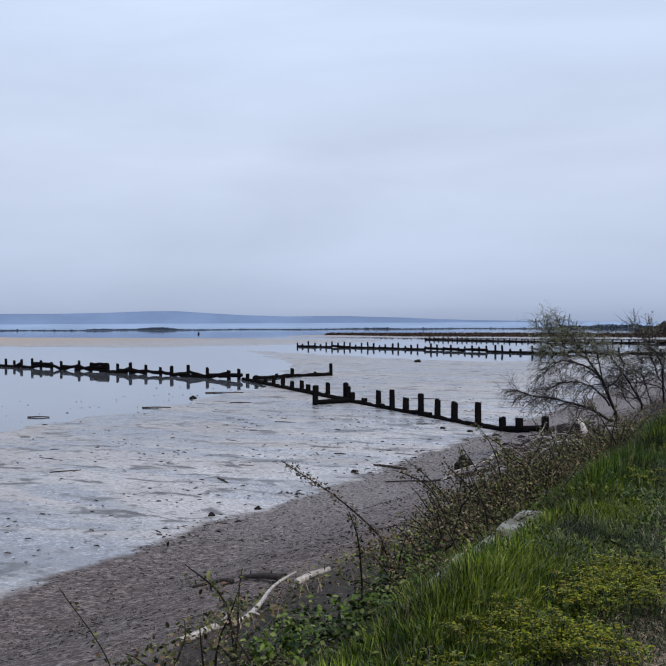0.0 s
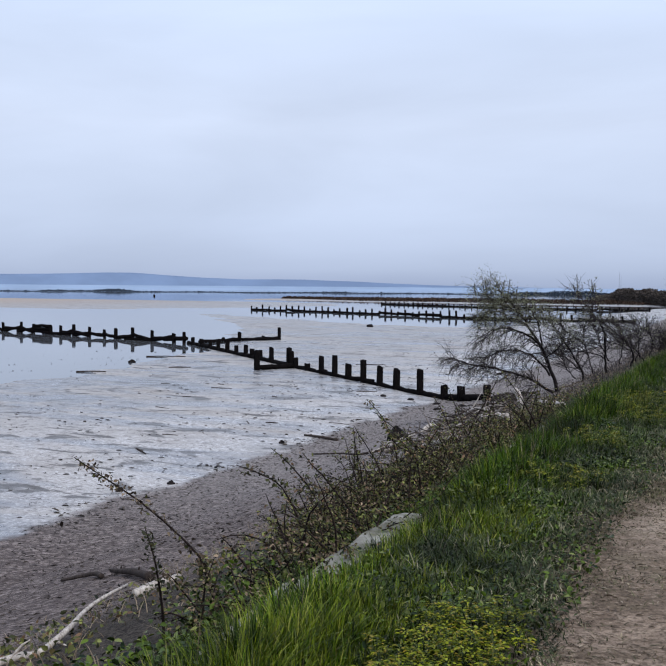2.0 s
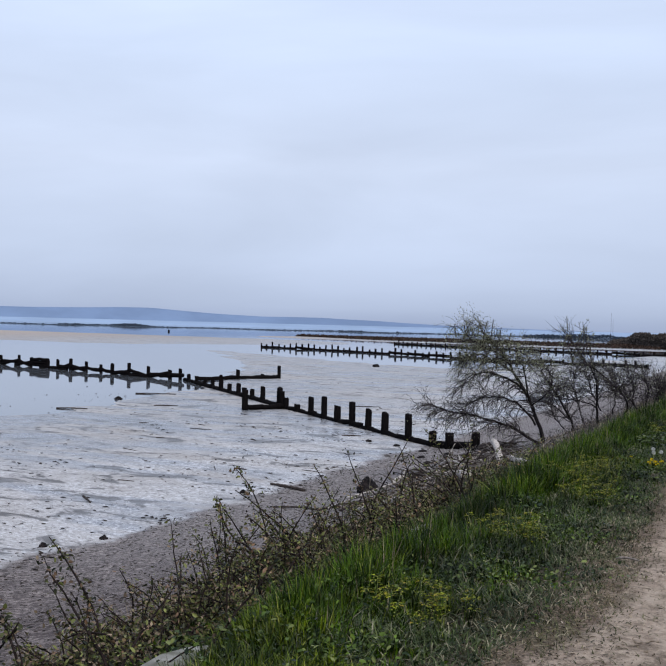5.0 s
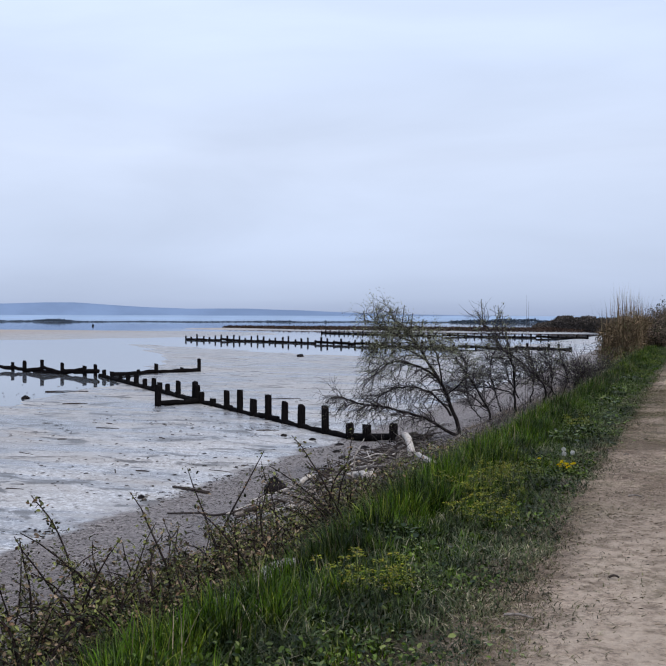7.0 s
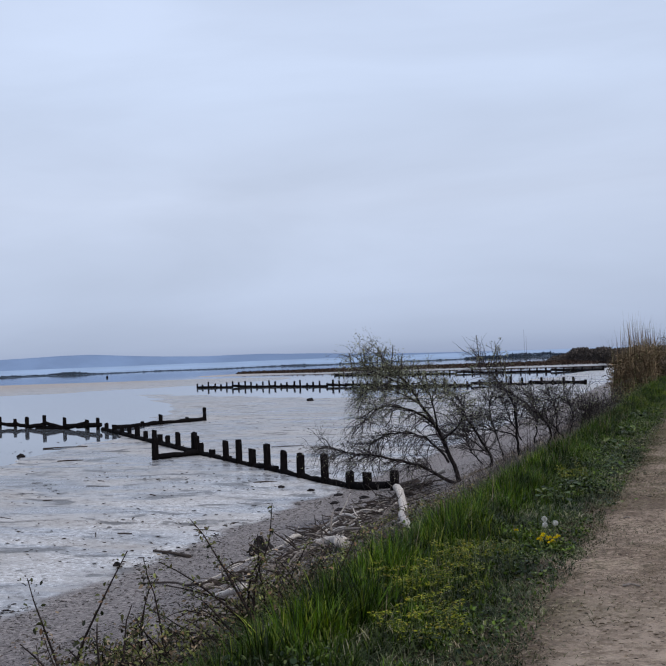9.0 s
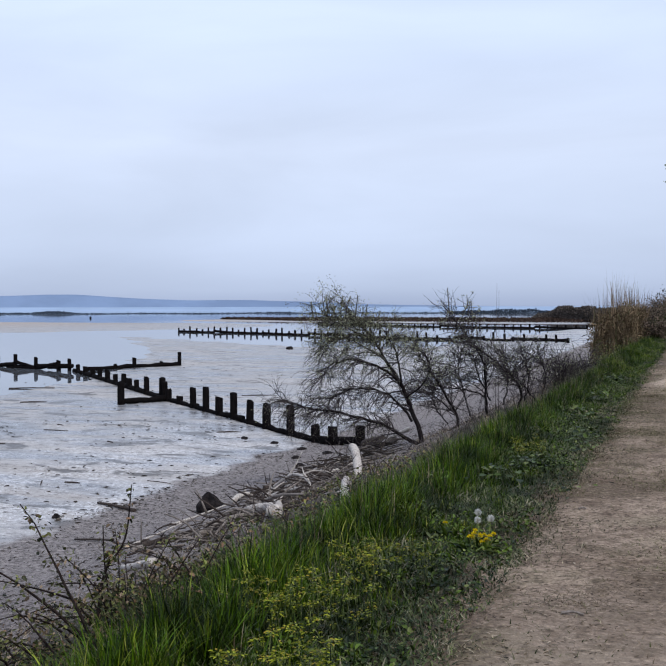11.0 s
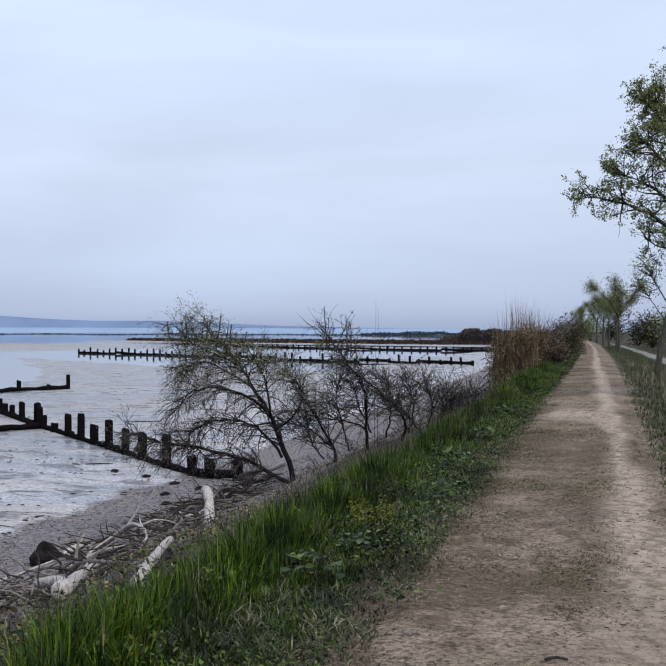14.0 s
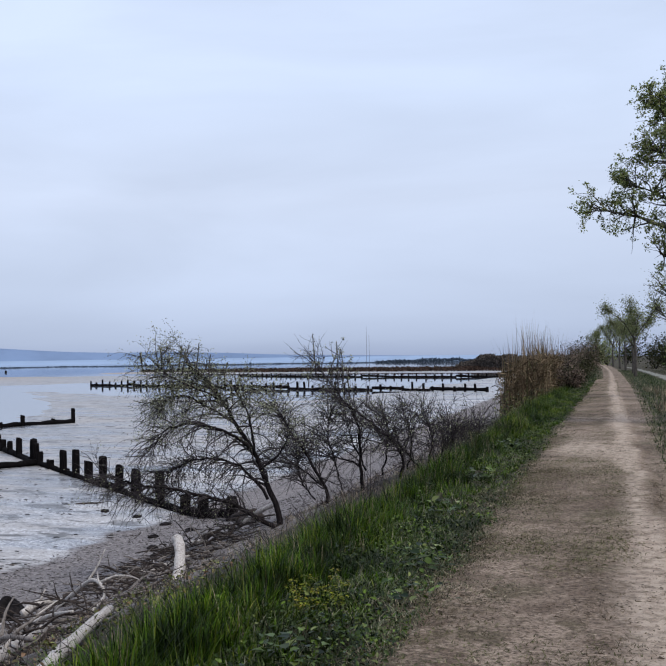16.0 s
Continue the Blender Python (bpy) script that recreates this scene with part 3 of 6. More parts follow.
# ---- groynes ----
def post_mesh(name, h, w, seed):
    """A square timber, worn narrower and split at the top; its foot is at the origin."""
    r = random.Random(seed)
    bm = bmesh.new()
    rings = []
    for k, f in enumerate((0.0, 0.35, 0.7, 0.93, 1.0)):
        s = w * (1.0, 0.99, 0.97, 0.95, 0.88)[k] * 0.5
        ring = []
        for a in range(8):
            t = (a + 0.5) * math.pi / 4
            q = s * 1.32 * (1 + 0.10 * (r.random() - 0.5))
            cx, cy = max(-s, min(s, q * math.cos(t))), max(-s, min(s, q * math.sin(t)))
            ring.append(bm.verts.new((cx + 0.02 * f * (r.random() - 0.5), cy, -0.3 + (h + 0.3) * f + (0.10 * (r.random() - 0.6) if k == 4 else 0))))
        rings.append(ring)
    for a, b in zip(rings, rings[1:]):
        for i in range(8):
            bm.faces.new((a[i], a[(i + 1) % 8], b[(i + 1) % 8], b[i]))
    bm.faces.new(rings[-1])
    bm.faces.new(rings[0][::-1])
    me = bpy.data.meshes.new(name)
    bm.to_mesh(me)
    bm.free()
    me.materials.append(POST)
    return me


POST_MESHES = {(h, k): post_mesh("post", h * 1.14, 0.29 + 0.03 * (k % 2), 10 * k + int(h * 10)) for h in (0.35, 0.55, 0.72, 0.85, 1.0) for k in range(3)}


def beam(a, b, r=0.11, squash=1.5, sag=0.0, n=5, seed=0):
    """A rough plank or wale from a to b."""
    q = np.random.default_rng(seed)
    f = np.linspace(0, 1, n)[:, None]
    p = np.asarray(a) * (1 - f) + np.asarray(b) * f
    p[:, 2] += -sag * np.sin(np.pi * f[:, 0]) + 0.02 * q.normal(size=n)
    return tube(p, r * (0.85 + 0.3 * q.random(n)), 6, squash)


def groyne(label, corners, spacing, heights, wale, seed, size=1.0, deep=0.11):
    """Posts along a bent line with low wales between them."""
    r = random.Random(seed)
    start = at_ground(*corners[0])
    top = base("groyne", start, label, "groyne", "groynes on the mud")
    pts = [np.array(c, float) for c in corners]
    count = 0
    for a, b in zip(pts, pts[1:]):
        length = np.linalg.norm(b - a)
        n = max(1, round(length / spacing))
        for k in range(n + (b is pts[-1])):
            c = a + (b - a) * k / n + (b - a) / length * r.uniform(-0.12, 0.12) * spacing
            h = heights(r)
            z = float(ground_z(*c))
            key = min(POST_MESHES, key=lambda q: abs(q[0] - h / size) + 0.01 * abs(q[1] - count % 3))
            p = new("post", POST_MESHES[key])
            p.parent = top
            p.matrix_basis = pose(*(Vector((*c, z)) - start), r.uniform(-4, 4), r.uniform(-4, 4), r.uniform(0, 40)) @ Matrix.Scale(size, 4)
            count += 1
        steps = max(1, round(length / (spacing * 3)))
        for k in range(steps):
            if r.random() > wale:
                continue
            c0, c1 = a + (b - a) * k / steps, a + (b - a) * (k + 1) / steps
            z0, z1 = float(ground_z(*c0)), float(ground_z(*c1))
            lift = 0.12 * size if r.random() < 0.75 else 0.34 * size
            v, t = beam((*(c0 - pts[0]), z0 - start.z + lift), (*(c1 - pts[0]), z1 - start.z + lift * r.uniform(0.4, 1.1)), deep * size, 1.4, 0, 5, count + k)
            array_part("plank", (v, t), POST, top)
    return top


def post_at(parent, x, y, h, lean=0.0, k=0):
    z = float(ground_z(x, y))
    key = min(POST_MESHES, key=lambda q: abs(q[0] - h) + (0 if q[1] == k % 3 else 0.01))
    p = new("post", POST_MESHES[key])
    p.parent = parent
    p.matrix_basis = pose(x - parent.location.x, y - parent.location.y, z - parent.location.z, lean, -lean * 0.6, 42 + 7 * (k % 5))


# near groyne: a run of single timbers from the beach to the bend
near_start = at_ground(-11.4, 39.9)
near = base("groyne", near_start, "row of black rotting timber posts running out across the mud", "groyne", "groynes on the mud")
run = [(0.0, 0.5), (2.0, 0.5), (3.4, 0.6), (5.6, 0.95), (7.95, 0.82), (9.75, 0.92), (11.65, 0.95), (13.5, 0.72), (15.3, 0.95), (17.2, 0.85), (19.3, 0.35), (21.2, 0.5), (21.9, 0.85), (22.3, 1.0), (24.6, 0.8), (26.2, 0.6), (27.4, 0.55), (28.4, 0.72), (30.0, 0.6), (31.6, 0.72), (33.3, 0.72), (34.9, 0.6), (36.8, 0.6), (38.8, 0.55)]
a0, a1, a2 = np.array((-11.4, 39.9)), np.array((-28.2, 54.7)), np.array((-47.8, 73.2))
d1, d2 = (a1 - a0) / np.linalg.norm(a1 - a0), (a2 - a1) / np.linalg.norm(a2 - a1)
leg1 = float(np.linalg.norm(a1 - a0))
leg2 = float(np.linalg.norm(a2 - a1))
for k, (s, h) in enumerate(run):
    c = a0 + d1 * s if s <= leg1 else a1 + d2 * (s - leg1) * leg2 / 17.5
    post_at(near, *c, h, 3 * math.sin(k * 2.1), k)
for k, (s0, s1) in enumerate(((0.2, 3.3), (1.2, 5.5), (5.2, 8.2), (7.7, 11.8), (10.5, 13.8), (13.2, 17.3), (16.5, 19.8), (19.0, 22.4))):
    p, q = a0 + d1 * s0, a0 + d1 * s1
    lift = (0.20, 0.10, 0.12, 0.10, 0.16, 0.10, 0.14, 0.12)[k]
    array_part("plank", beam((*(p - a0), float(ground_z(*p)) - near_start.z + lift), (*(q - a0), float(ground_z(*q)) - near_start.z + lift * 0.4), 0.085, 1.5, 0, 6, k), POST, near)
for k in range(7):
    p, q = a1 + d2 * (k * leg2 / 7), a1 + d2 * ((k + 1.05) * leg2 / 7)
    array_part("plank", beam((*(p - a0), float(ground_z(*p)) - near_start.z + 0.10), (*(q - a0), float(ground_z(*q)) - near_start.z + 0.08), 0.13, 1.3, 0, 6, 30 + k), POST, near)
# tall spur post and the beam that ties it to the row
spur = np.array((-28.55, 51.5))
post_at(near, *spur, 1.0, 1.5, 4)
p, q = spur, np.array((-27.4, 54.0))
array_part("plank", beam((*(p - a0), float(ground_z(*p)) - near_start.z + 0.16), (*(q - a0), float(ground_z(*q)) - near_start.z + 0.12), 0.13, 1.2, 0, 6, 50), POST, near)

# the branch that carries on to the left, with rails and crossed braces, standing in the pool
long_start = at_ground(-47.8, 73.2)
long_row = base("groyne", long_start, "long line of black timber posts and rails standing in still water", "groyne", "groynes on the mud")
b0, b1 = np.array((-47.8, 73.0)), np.array((-104.0, 90.5))
dl = (b1 - b0) / np.linalg.norm(b1 - b0)
r = random.Random(5)


def rel(c, z, o):
    return (c[0] - o.x, c[1] - o.y, z - o.z)


for k, s in enumerate((0.4, 1.8, 4.9, 7.8, 10.4, 12.2, 14.7, 17.4, 19.7, 21.5, 24.8, 27.2, 30.9, 33.0, 35.4, 37.4, 39.9, 41.7, 43.8, 46.0, 48.6, 51.0, 53.6, 56.2)):
    post_at(long_row, *(b0 + dl * s), (0.85, 0.72, 0.85, 1.0)[k % 4], 3 * math.sin(k * 1.7), k)
for k, (s0, s1, z0, z1) in enumerate(((0, 3.2, 0.45, 0.25), (2.0, 5, 0.3, 0.3), (7.8, 10.4, 0.38, 0.12), (10.4, 12.4, 0.12, 0.4), (12.2, 14.8, 0.25, 0.35), (14.5, 17.4, 0.42, 0.12), (17.2, 19.8, 0.3, 0.32), (21.5, 24.8, 0.25, 0.25), (21.5, 24.8, 0.5, 0.5), (21.5, 24.8, 0.8, 0.8), (24.8, 28, 0.5, 0.1), (27.2, 31, 0.4, 0.4), (33, 37.4, 0.3, 0.3), (33, 37.4, 0.58, 0.58), (37.4, 41, 0.12, 0.12), (41, 57, 0.1, 0.1), (5, 9, 0.08, 0.08), (18, 23, 0.1, 0.1), (1.8, 4.9, 0.55, 0.1), (4.9, 7.8, 0.1, 0.5), (14.7, 17.4, 0.1, 0.5), (17.4, 19.7, 0.55, 0.1), (27.2, 30.9, 0.55, 0.1), (30.9, 33.0, 0.1, 0.5), (35.4, 37.4, 0.5, 0.1), (24.8, 27.2, 0.1, 0.55), (39.9, 41.7, 0.55, 0.1))):
    p, q = b0 + dl * s0, b0 + dl * s1
    array_part("plank", beam(rel(p, SEA + z0, long_start), rel(q, SEA + z1, long_start), 0.14, 1.25, 0, 5, 60 + k), POST, long_row)
# short arm behind the bend
arm_start = at_ground(-47.4, 74.3)
arm = base("groyne", arm_start, "short arm of low black beams and posts on the mud", "groyne", "groynes on the mud")
for k, (x, y, h) in enumerate(((-46.6, 76.9, 0.35), (-46.2, 79.0, 0.72), (-45.0, 81.2, 0.35), (-44.0, 82.4, 1.0))):
    post_at(arm, x, y, h, 2, k)
for k, (p, q) in enumerate((((-47.4, 74.3), (-46.2, 79.0)), ((-46.2, 79.0), (-44.0, 82.4)))):
    array_part("plank", beam(rel(p, float(ground_z(*p)) + 0.1, arm_start), rel(q, float(ground_z(*q)) + 0.12, arm_start), 0.17, 1.1, 0, 7, 80 + k), POST, arm)

groyne("long row of dark timber posts far out in shallow water", [(-112.0, 194.0), (-90, 185), (-73.4, 175.4), (-52, 161.5), (-36, 156), (-22.4, 148)], 2.05, lambda r: r.choice((0.7, 0.85, 1.0, 1.1)), 1.0, 3, 1.15, 0.16)
groyne("third row of dark timber posts far off near the marsh", [(-123.5, 296), (-96, 276), (-74, 262), (-60, 256), (-34, 244)], 2.6, lambda r: r.choice((0.7, 0.85, 1.0)), 1.0, 4, 1.3, 0.17)


# ---- low concrete wall at the crest ----
def wall_u(y):
    return -1.95 - 0.026 * (y - 5)


wall = base("low_wall", at_ground(side(wall_u(3.0), 3.0), 3.0), "low weathered concrete sea wall half hidden by grass", "wall")
y = 2.4
k = 0
while y < 15.6:
    length = 1.3 + 0.7 * rng.random()
    bm = bmesh.new()
    n = 7
    rings = []
    for i in range(n):
        yy_ = y + (length - 0.02) * i / (n - 1)
        x1 = side(wall_u(yy_), yy_) + 0.02 * float(rough2(np.array([yy_]), np.array([1.0]), 0.5, 61)[0])
        x0 = x1 - 0.42 + 0.03 * float(rough2(np.array([yy_]), np.array([4.0]), 0.4, 63)[0])
        zt = -0.10 - float(np.interp(yy_, [2, 5, 5.6, 6.3, 8.9, 9.3, 10.0, 10.4, 12.8, 13.2, 13.7, 13.9, 14.7, 15.0, 16], [0.17, 0.17, 0.10, 0.02, 0.02, 0.2, 0.2, 0.12, 0.08, 0.2, 0.2, 0.1, 0.1, 0.2, 0.3])) - 0.02 * rng.random() - (0.05 if i in (0, n - 1) else 0)
        zb = -0.75
        o = wall.location
        rings.append([bm.verts.new((x - o.x, yy_ - o.y, z - o.z)) for x, z in ((x0, zb), (x0, zt - 0.07), (x0 + 0.05, zt - 0.01), (x1 - 0.04, zt), (x1, zt - 0.05), (x1, zb))])
    for a, b in zip(rings, rings[1:]):
        for i in range(6):
            bm.faces.new((a[i], a[(i + 1) % 6], b[(i + 1) % 6], b[i]))
    bm.faces.new(rings[0])
    bm.faces.new(rings[-1][::-1])
    bmesh.ops.recalc_face_normals(bm, faces=bm.faces)
    part("block", bm, CONCRETE, wall)
    y += length
    k += 1


# ---- woody plants ----
def branch(start, way, length, n=7, droop=0.0, wander=0.15, lift=0.0):
    """A wandering line of points that starts one way and droops or lifts."""
    p, d = [np.asarray(start, float)], np.asarray(way, float) / (np.linalg.norm(way) + 1e-9)
    for _ in range(n - 1):
        p.append(p[-1] + d * length / (n - 1))
        d = d + wander * rng.normal(size=3) + np.array([0, 0, lift - droop]) / (n - 1)
        d /= np.linalg.norm(d)
    return np.array(p)


def spline(points, n=14):
    """A smooth line through a few points."""
    p = np.asarray(points, float)
    p = np.concatenate([[2 * p[0] - p[1]], p, [2 * p[-1] - p[-2]]])
    out = []
    segs = len(p) - 3
    for t in np.linspace(0, segs - 1e-6, n):
        i = int(t)
        f = t - i
        a, b, c, d = p[i : i + 4]
        out.append(0.5 * (2 * b + (c - a) * f + (2 * a - 5 * b + 4 * c - d) * f**2 + (3 * b - a - 3 * c + d) * f**3))
    return np.array(out)


def twiggy(limbs, subs, sub_len, twigs, twig_len, droop, outward, thin=1.0):
    """Limbs with side branches and fine twigs. Gives the thick wood, the fine wood and the places of twig tips."""
    thick, fine, tips = [], [], []
    for pts, r0, r1, share in limbs:
        n = len(pts)
        thick.append(tube(pts + 0.012 * rng.normal(size=pts.shape), np.linspace(r0, r1, n), 7))
        for _ in range(int(subs * share)):
            f = 0.22 + 0.78 * rng.random() ** 0.8
            i = f * (n - 1.001)
            p = pts[int(i)] + (pts[int(i) + 1] - pts[int(i)]) * (i % 1)
            d = pts[int(i) + 1] - pts[int(i)]
            d = d / np.linalg.norm(d) * 0.8 + 0.75 * rng.normal(size=3) * (1, 1.1, 0.8) + outward
            ln = sub_len * (0.45 + 0.75 * rng.random()) * (1.1 - 0.4 * f)
            b = branch(p, d, ln, 8, droop * rng.uniform(0.3, 1.3), 0.17)
            rb = max(0.008, r1 + (r0 - r1) * (1 - f) * 0.36)
            fine.append(tube(b, np.linspace(max(rb, 0.006) * thin, 0.003 * thin, 8), 4))
            tips.append(b[-1])
            for _ in range(twigs):
                g = 0.2 + 0.78 * rng.random()
                j = int(g * 6.99)
                q = b[j] + (b[j + 1] - b[j]) * rng.random()
                dd = (b[j + 1] - b[j]) / np.linalg.norm(b[j + 1] - b[j]) + 0.7 * rng.normal(size=3)
                c = branch(q, dd, twig_len * (0.4 + 0.9 * rng.random()), 5, droop * rng.uniform(0.2, 1.5), 0.18)
                fine.append(tube(c, np.linspace(0.0042, 0.0018, 5) * thin, 3))
                tips += [c[-1], c[2]]
    return thick, fine, np.array(tips)


R14 = np.array([0.954, 0.300, 0.0])
UP = np.array([0, 0, 1.0])
AWAY = np.array([-0.30, 0.954, 0.0])


def flat_limb(pts, deep=0.0, n=16):
    """A limb from (across, up) pairs in the plane that the shrub leans in, with some depth to either side."""
    p = np.array([R14 * a + UP * b + AWAY * deep * (i / max(1, len(pts) - 1)) for i, (a, b) in enumerate(pts)])
    return spline(p, n)


tree_at = at_ground(-6.76, 31.85)
tree = base("tamarisk_tree", tree_at, "leaning half-bare tamarisk tree with dark drooping twigs on the bank", "tree")
limbs = [
    (flat_limb([(0.0, -0.15), (-0.12, 0.35), (-0.33, 0.88), (-0.58, 1.43), (-0.9, 1.93), (-1.15, 2.35), (-1.5, 2.75), (-1.8, 3.02)], 0.3, 20), 0.062, 0.012, 1.5),
    (flat_limb([(-0.58, 1.43), (-1.05, 1.75), (-1.6, 1.9), (-2.05, 1.8), (-2.3, 1.5)], -0.5), 0.035, 0.008, 1.0),
    (flat_limb([(0.0, -0.1), (-0.4, 0.1), (-1.1, 0.46), (-1.9, 0.67), (-2.6, 0.77), (-3.2, 0.95)], -0.3), 0.05, 0.008, 2.3),
    (flat_limb([(-0.25, 0.5), (-0.65, 0.95), (-1.15, 1.2), (-1.75, 1.15), (-2.2, 0.9)], 0.4), 0.032, 0.007, 1.6),
    (flat_limb([(-0.9, 1.93), (-1.2, 2.1), (-1.7, 2.35), (-2.1, 2.35), (-2.3, 2.1)], 0.2), 0.022, 0.006, 0.9),
    (flat_limb([(-0.5, 1.3), (-0.55, 1.8), (-0.75, 2.3), (-1.0, 2.7)], 0.3), 0.028, 0.006, 0.8),
    (flat_limb([(-0.4, 1.0), (0.0, 1.35), (0.15, 1.75), (0.0, 2.1)], -0.3), 0.024, 0.006, 0.7),
    (flat_limb([(-1.15, 2.35), (-1.5, 2.5), (-1.9, 2.7), (-2.15, 2.85), (-2.3, 3.0)], -0.2), 0.016, 0.005, 0.7),
]
thick, fine, tips = twiggy(limbs, 44, 0.85, 7, 0.40, 1.0, -0.06 * R14, 1.05)
shoots, buds = [], []
for a, b, ln in ((-1.75, 3.0, 0.55), (-1.55, 2.95, 0.6), (-1.3, 2.8, 0.55), (-1.05, 2.75, 0.45), (-2.2, 3.05, 0.45), (-1.9, 3.05, 0.5), (-2.5, 3.05, 0.35), (-0.8, 2.55, 0.3)):
    s = branch(R14 * a + UP * (b - 0.18) + AWAY * rng.normal() * 0.25, UP + 0.12 * rng.normal(size=3), ln, 6, 0, 0.05)
    shoots.append(tube(s, np.linspace(0.014, 0.009, 6), 5))
    g = rng.random(90) * 4.99
    buds += [s[int(f)] + (s[int(f) + 1] - s[int(f)]) * (f % 1) + 0.016 * rng.normal(size=3) for f in g]
array_part("trunk", thick[0], BARK, tree, smooth=True)
for t in thick[1:]:
    array_part("limb", t, BARK, tree, smooth=True)
tagged(array_part("twig_mass", joined(fine + shoots), THICKET, tree, "fine dark drooping twigs"), kind="stuff")
up_tips = tips[(tips[:, 2] > 1.5) & (rng.random(len(tips)) < np.clip((tips[:, 2] - 1.3) / 1.3, 0, 1))]
bud_at = np.concatenate([np.repeat(up_tips, 7, 0) + 0.05 * rng.normal(size=(7 * len(up_tips), 3)), np.array(buds)])
some = tips[rng.random(len(tips)) < 0.6]
bud_at = np.concatenate([bud_at, some])
array_part("leaves", leaves(bud_at, 0.020 + 0.018 * rng.random(len(bud_at)), 0.6, 0.2), TAMLEAF, tree, "sparse yellow-green buds and small leaves")

shrub_at = tree_at + Vector(R14 * 0.79) + Vector(AWAY * 0.9)
shrub_at.z = float(ground_z(shrub_at.x, shrub_at.y))
shrub = base("tamarisk_shrub", shrub_at, "thicket of thin bare grey-brown tamarisk stems on the bank", "shrub")
lift = tree_at.z - shrub_at.z
limbs = []
for pts, r0, share, deep in (
    ([(0.0, 0.1), (0.0, 0.49), (-0.4, 1.25), (-0.7, 1.68), (-1.0, 2.17)], 0.042, 1.2, 0.2),
    ([(-0.1, 0.6), (-0.55, 1.0), (-1.2, 1.15)], 0.02, 0.6, -0.3),
    ([(0.7, 0.4), (0.70, 0.95), (0.64, 1.8), (0.28, 2.35), (-0.09, 2.84)], 0.04, 1.2, 0.2),
    ([(0.7, 0.95), (0.1, 1.15), (-0.6, 1.1)], 0.02, 0.6, 0.3),
    ([(1.45, 0.7), (1.5, 1.19), (1.0, 1.74), (0.52, 2.1), (0.15, 2.4)], 0.034, 1.1, -0.3),
    ([(0.8, 0.9), (0.5, 1.5), (0.4, 2.0)], 0.02, 0.7, 0.4),
    ([(1.6, 0.9), (1.7, 1.5), (1.55, 2.0)], 0.018, 0.8, 0.2),
    ([(2.0, 1.0), (2.1, 1.45), (2.0, 1.8)], 0.015, 0.7, 0.2),
    ([(1.1, 0.8), (1.25, 1.5), (1.15, 2.0)], 0.02, 0.8, 0.6),
    ([(2.4, 1.1), (2.5, 1.4), (2.45, 1.65)], 0.012, 0.5, 0.2),
    ([(0.3, 0.5), (0.2, 1.0), (0.05, 1.5), (0.1, 2.0)], 0.02, 1.0, 0.5),
    ([(-0.2, 0.3), (-0.5, 0.7), (-0.6, 1.2)], 0.018, 0.9, 0.6),
    ([(1.9, 0.8), (1.6, 1.2), (1.2, 1.6)], 0.018, 0.9, -0.3),
    ([(2.2, 0.9), (2.35, 1.3), (2.6, 1.6)], 0.014, 0.9, 0.4),
    ([(2.9, 1.2), (2.95, 1.5), (3.1, 1.75)], 0.012, 0.6, 0.8),
):
    pts = [(a, b + lift) for a, b in pts]
    limbs.append((flat_limb(pts, deep), r0, 0.006, share))
thick, fine, tips = twiggy(limbs, 50, 0.85, 7, 0.36, 0.1, np.array([0, 0, 0.18]), 1.0)
shoots, buds = [], []
for a, b, ln in ((-0.15, 2.7, 0.85), (0.05, 2.6, 0.7), (0.28, 2.45, 0.95), (0.35, 2.5, 0.75), (0.5, 2.3, 0.6), (-0.3, 2.5, 0.5)):
    s = branch(R14 * a + UP * (b + lift), UP + 0.14 * rng.normal(size=3), ln, 7, 0, 0.07)
    shoots.append(tube(s, np.linspace(0.013, 0.007, 7), 5))
    for _ in range(3):
        i = rng.integers(2, 6)
        e = branch(s[i], UP + 0.9 * rng.normal(size=3), 0.22 + 0.15 * rng.random(), 4, 0, 0.1)
        shoots.append(tube(e, np.linspace(0.006, 0.004, 4), 4))
        buds += [e[-1] + 0.02 * rng.normal(size=3) for _ in range(10)]
    g = 1.5 + rng.random(50) * 4.49
    buds += [s[int(f)] + (s[int(f) + 1] - s[int(f)]) * (f % 1) + 0.02 * rng.normal(size=3) for f in g]
for t in thick:
    array_part("stem", t, BARK, shrub, smooth=True)
tagged(array_part("twig_mass", joined(fine + shoots), THICKET, shrub, "dense fine bare twigs"), kind="stuff")
some = tips[(rng.random(len(tips)) < 0.5) & (tips[:, 2] > 1.0)]
buds = np.concatenate([np.array(buds), some])
array_part("leaves", leaves(buds, 0.024 + 0.018 * rng.random(len(buds)), 0.6, 0.1), TAMLEAF, shrub, "few small green leaves")

# two thin bare wands standing behind the shrub
wand = base("bare_wand", at_ground(-4.97, 31.4), "two tall thin bare stems behind the shrub", "stem")
for dx, h in ((0.0, 2.98), (0.06, 2.82)):
    array_part("stem", tube(branch((dx, 0, -0.03), (0.0, 0, 1), h, 6, 0, 0.006), np.linspace(0.007, 0.002, 6), 4), WITHY, wand)


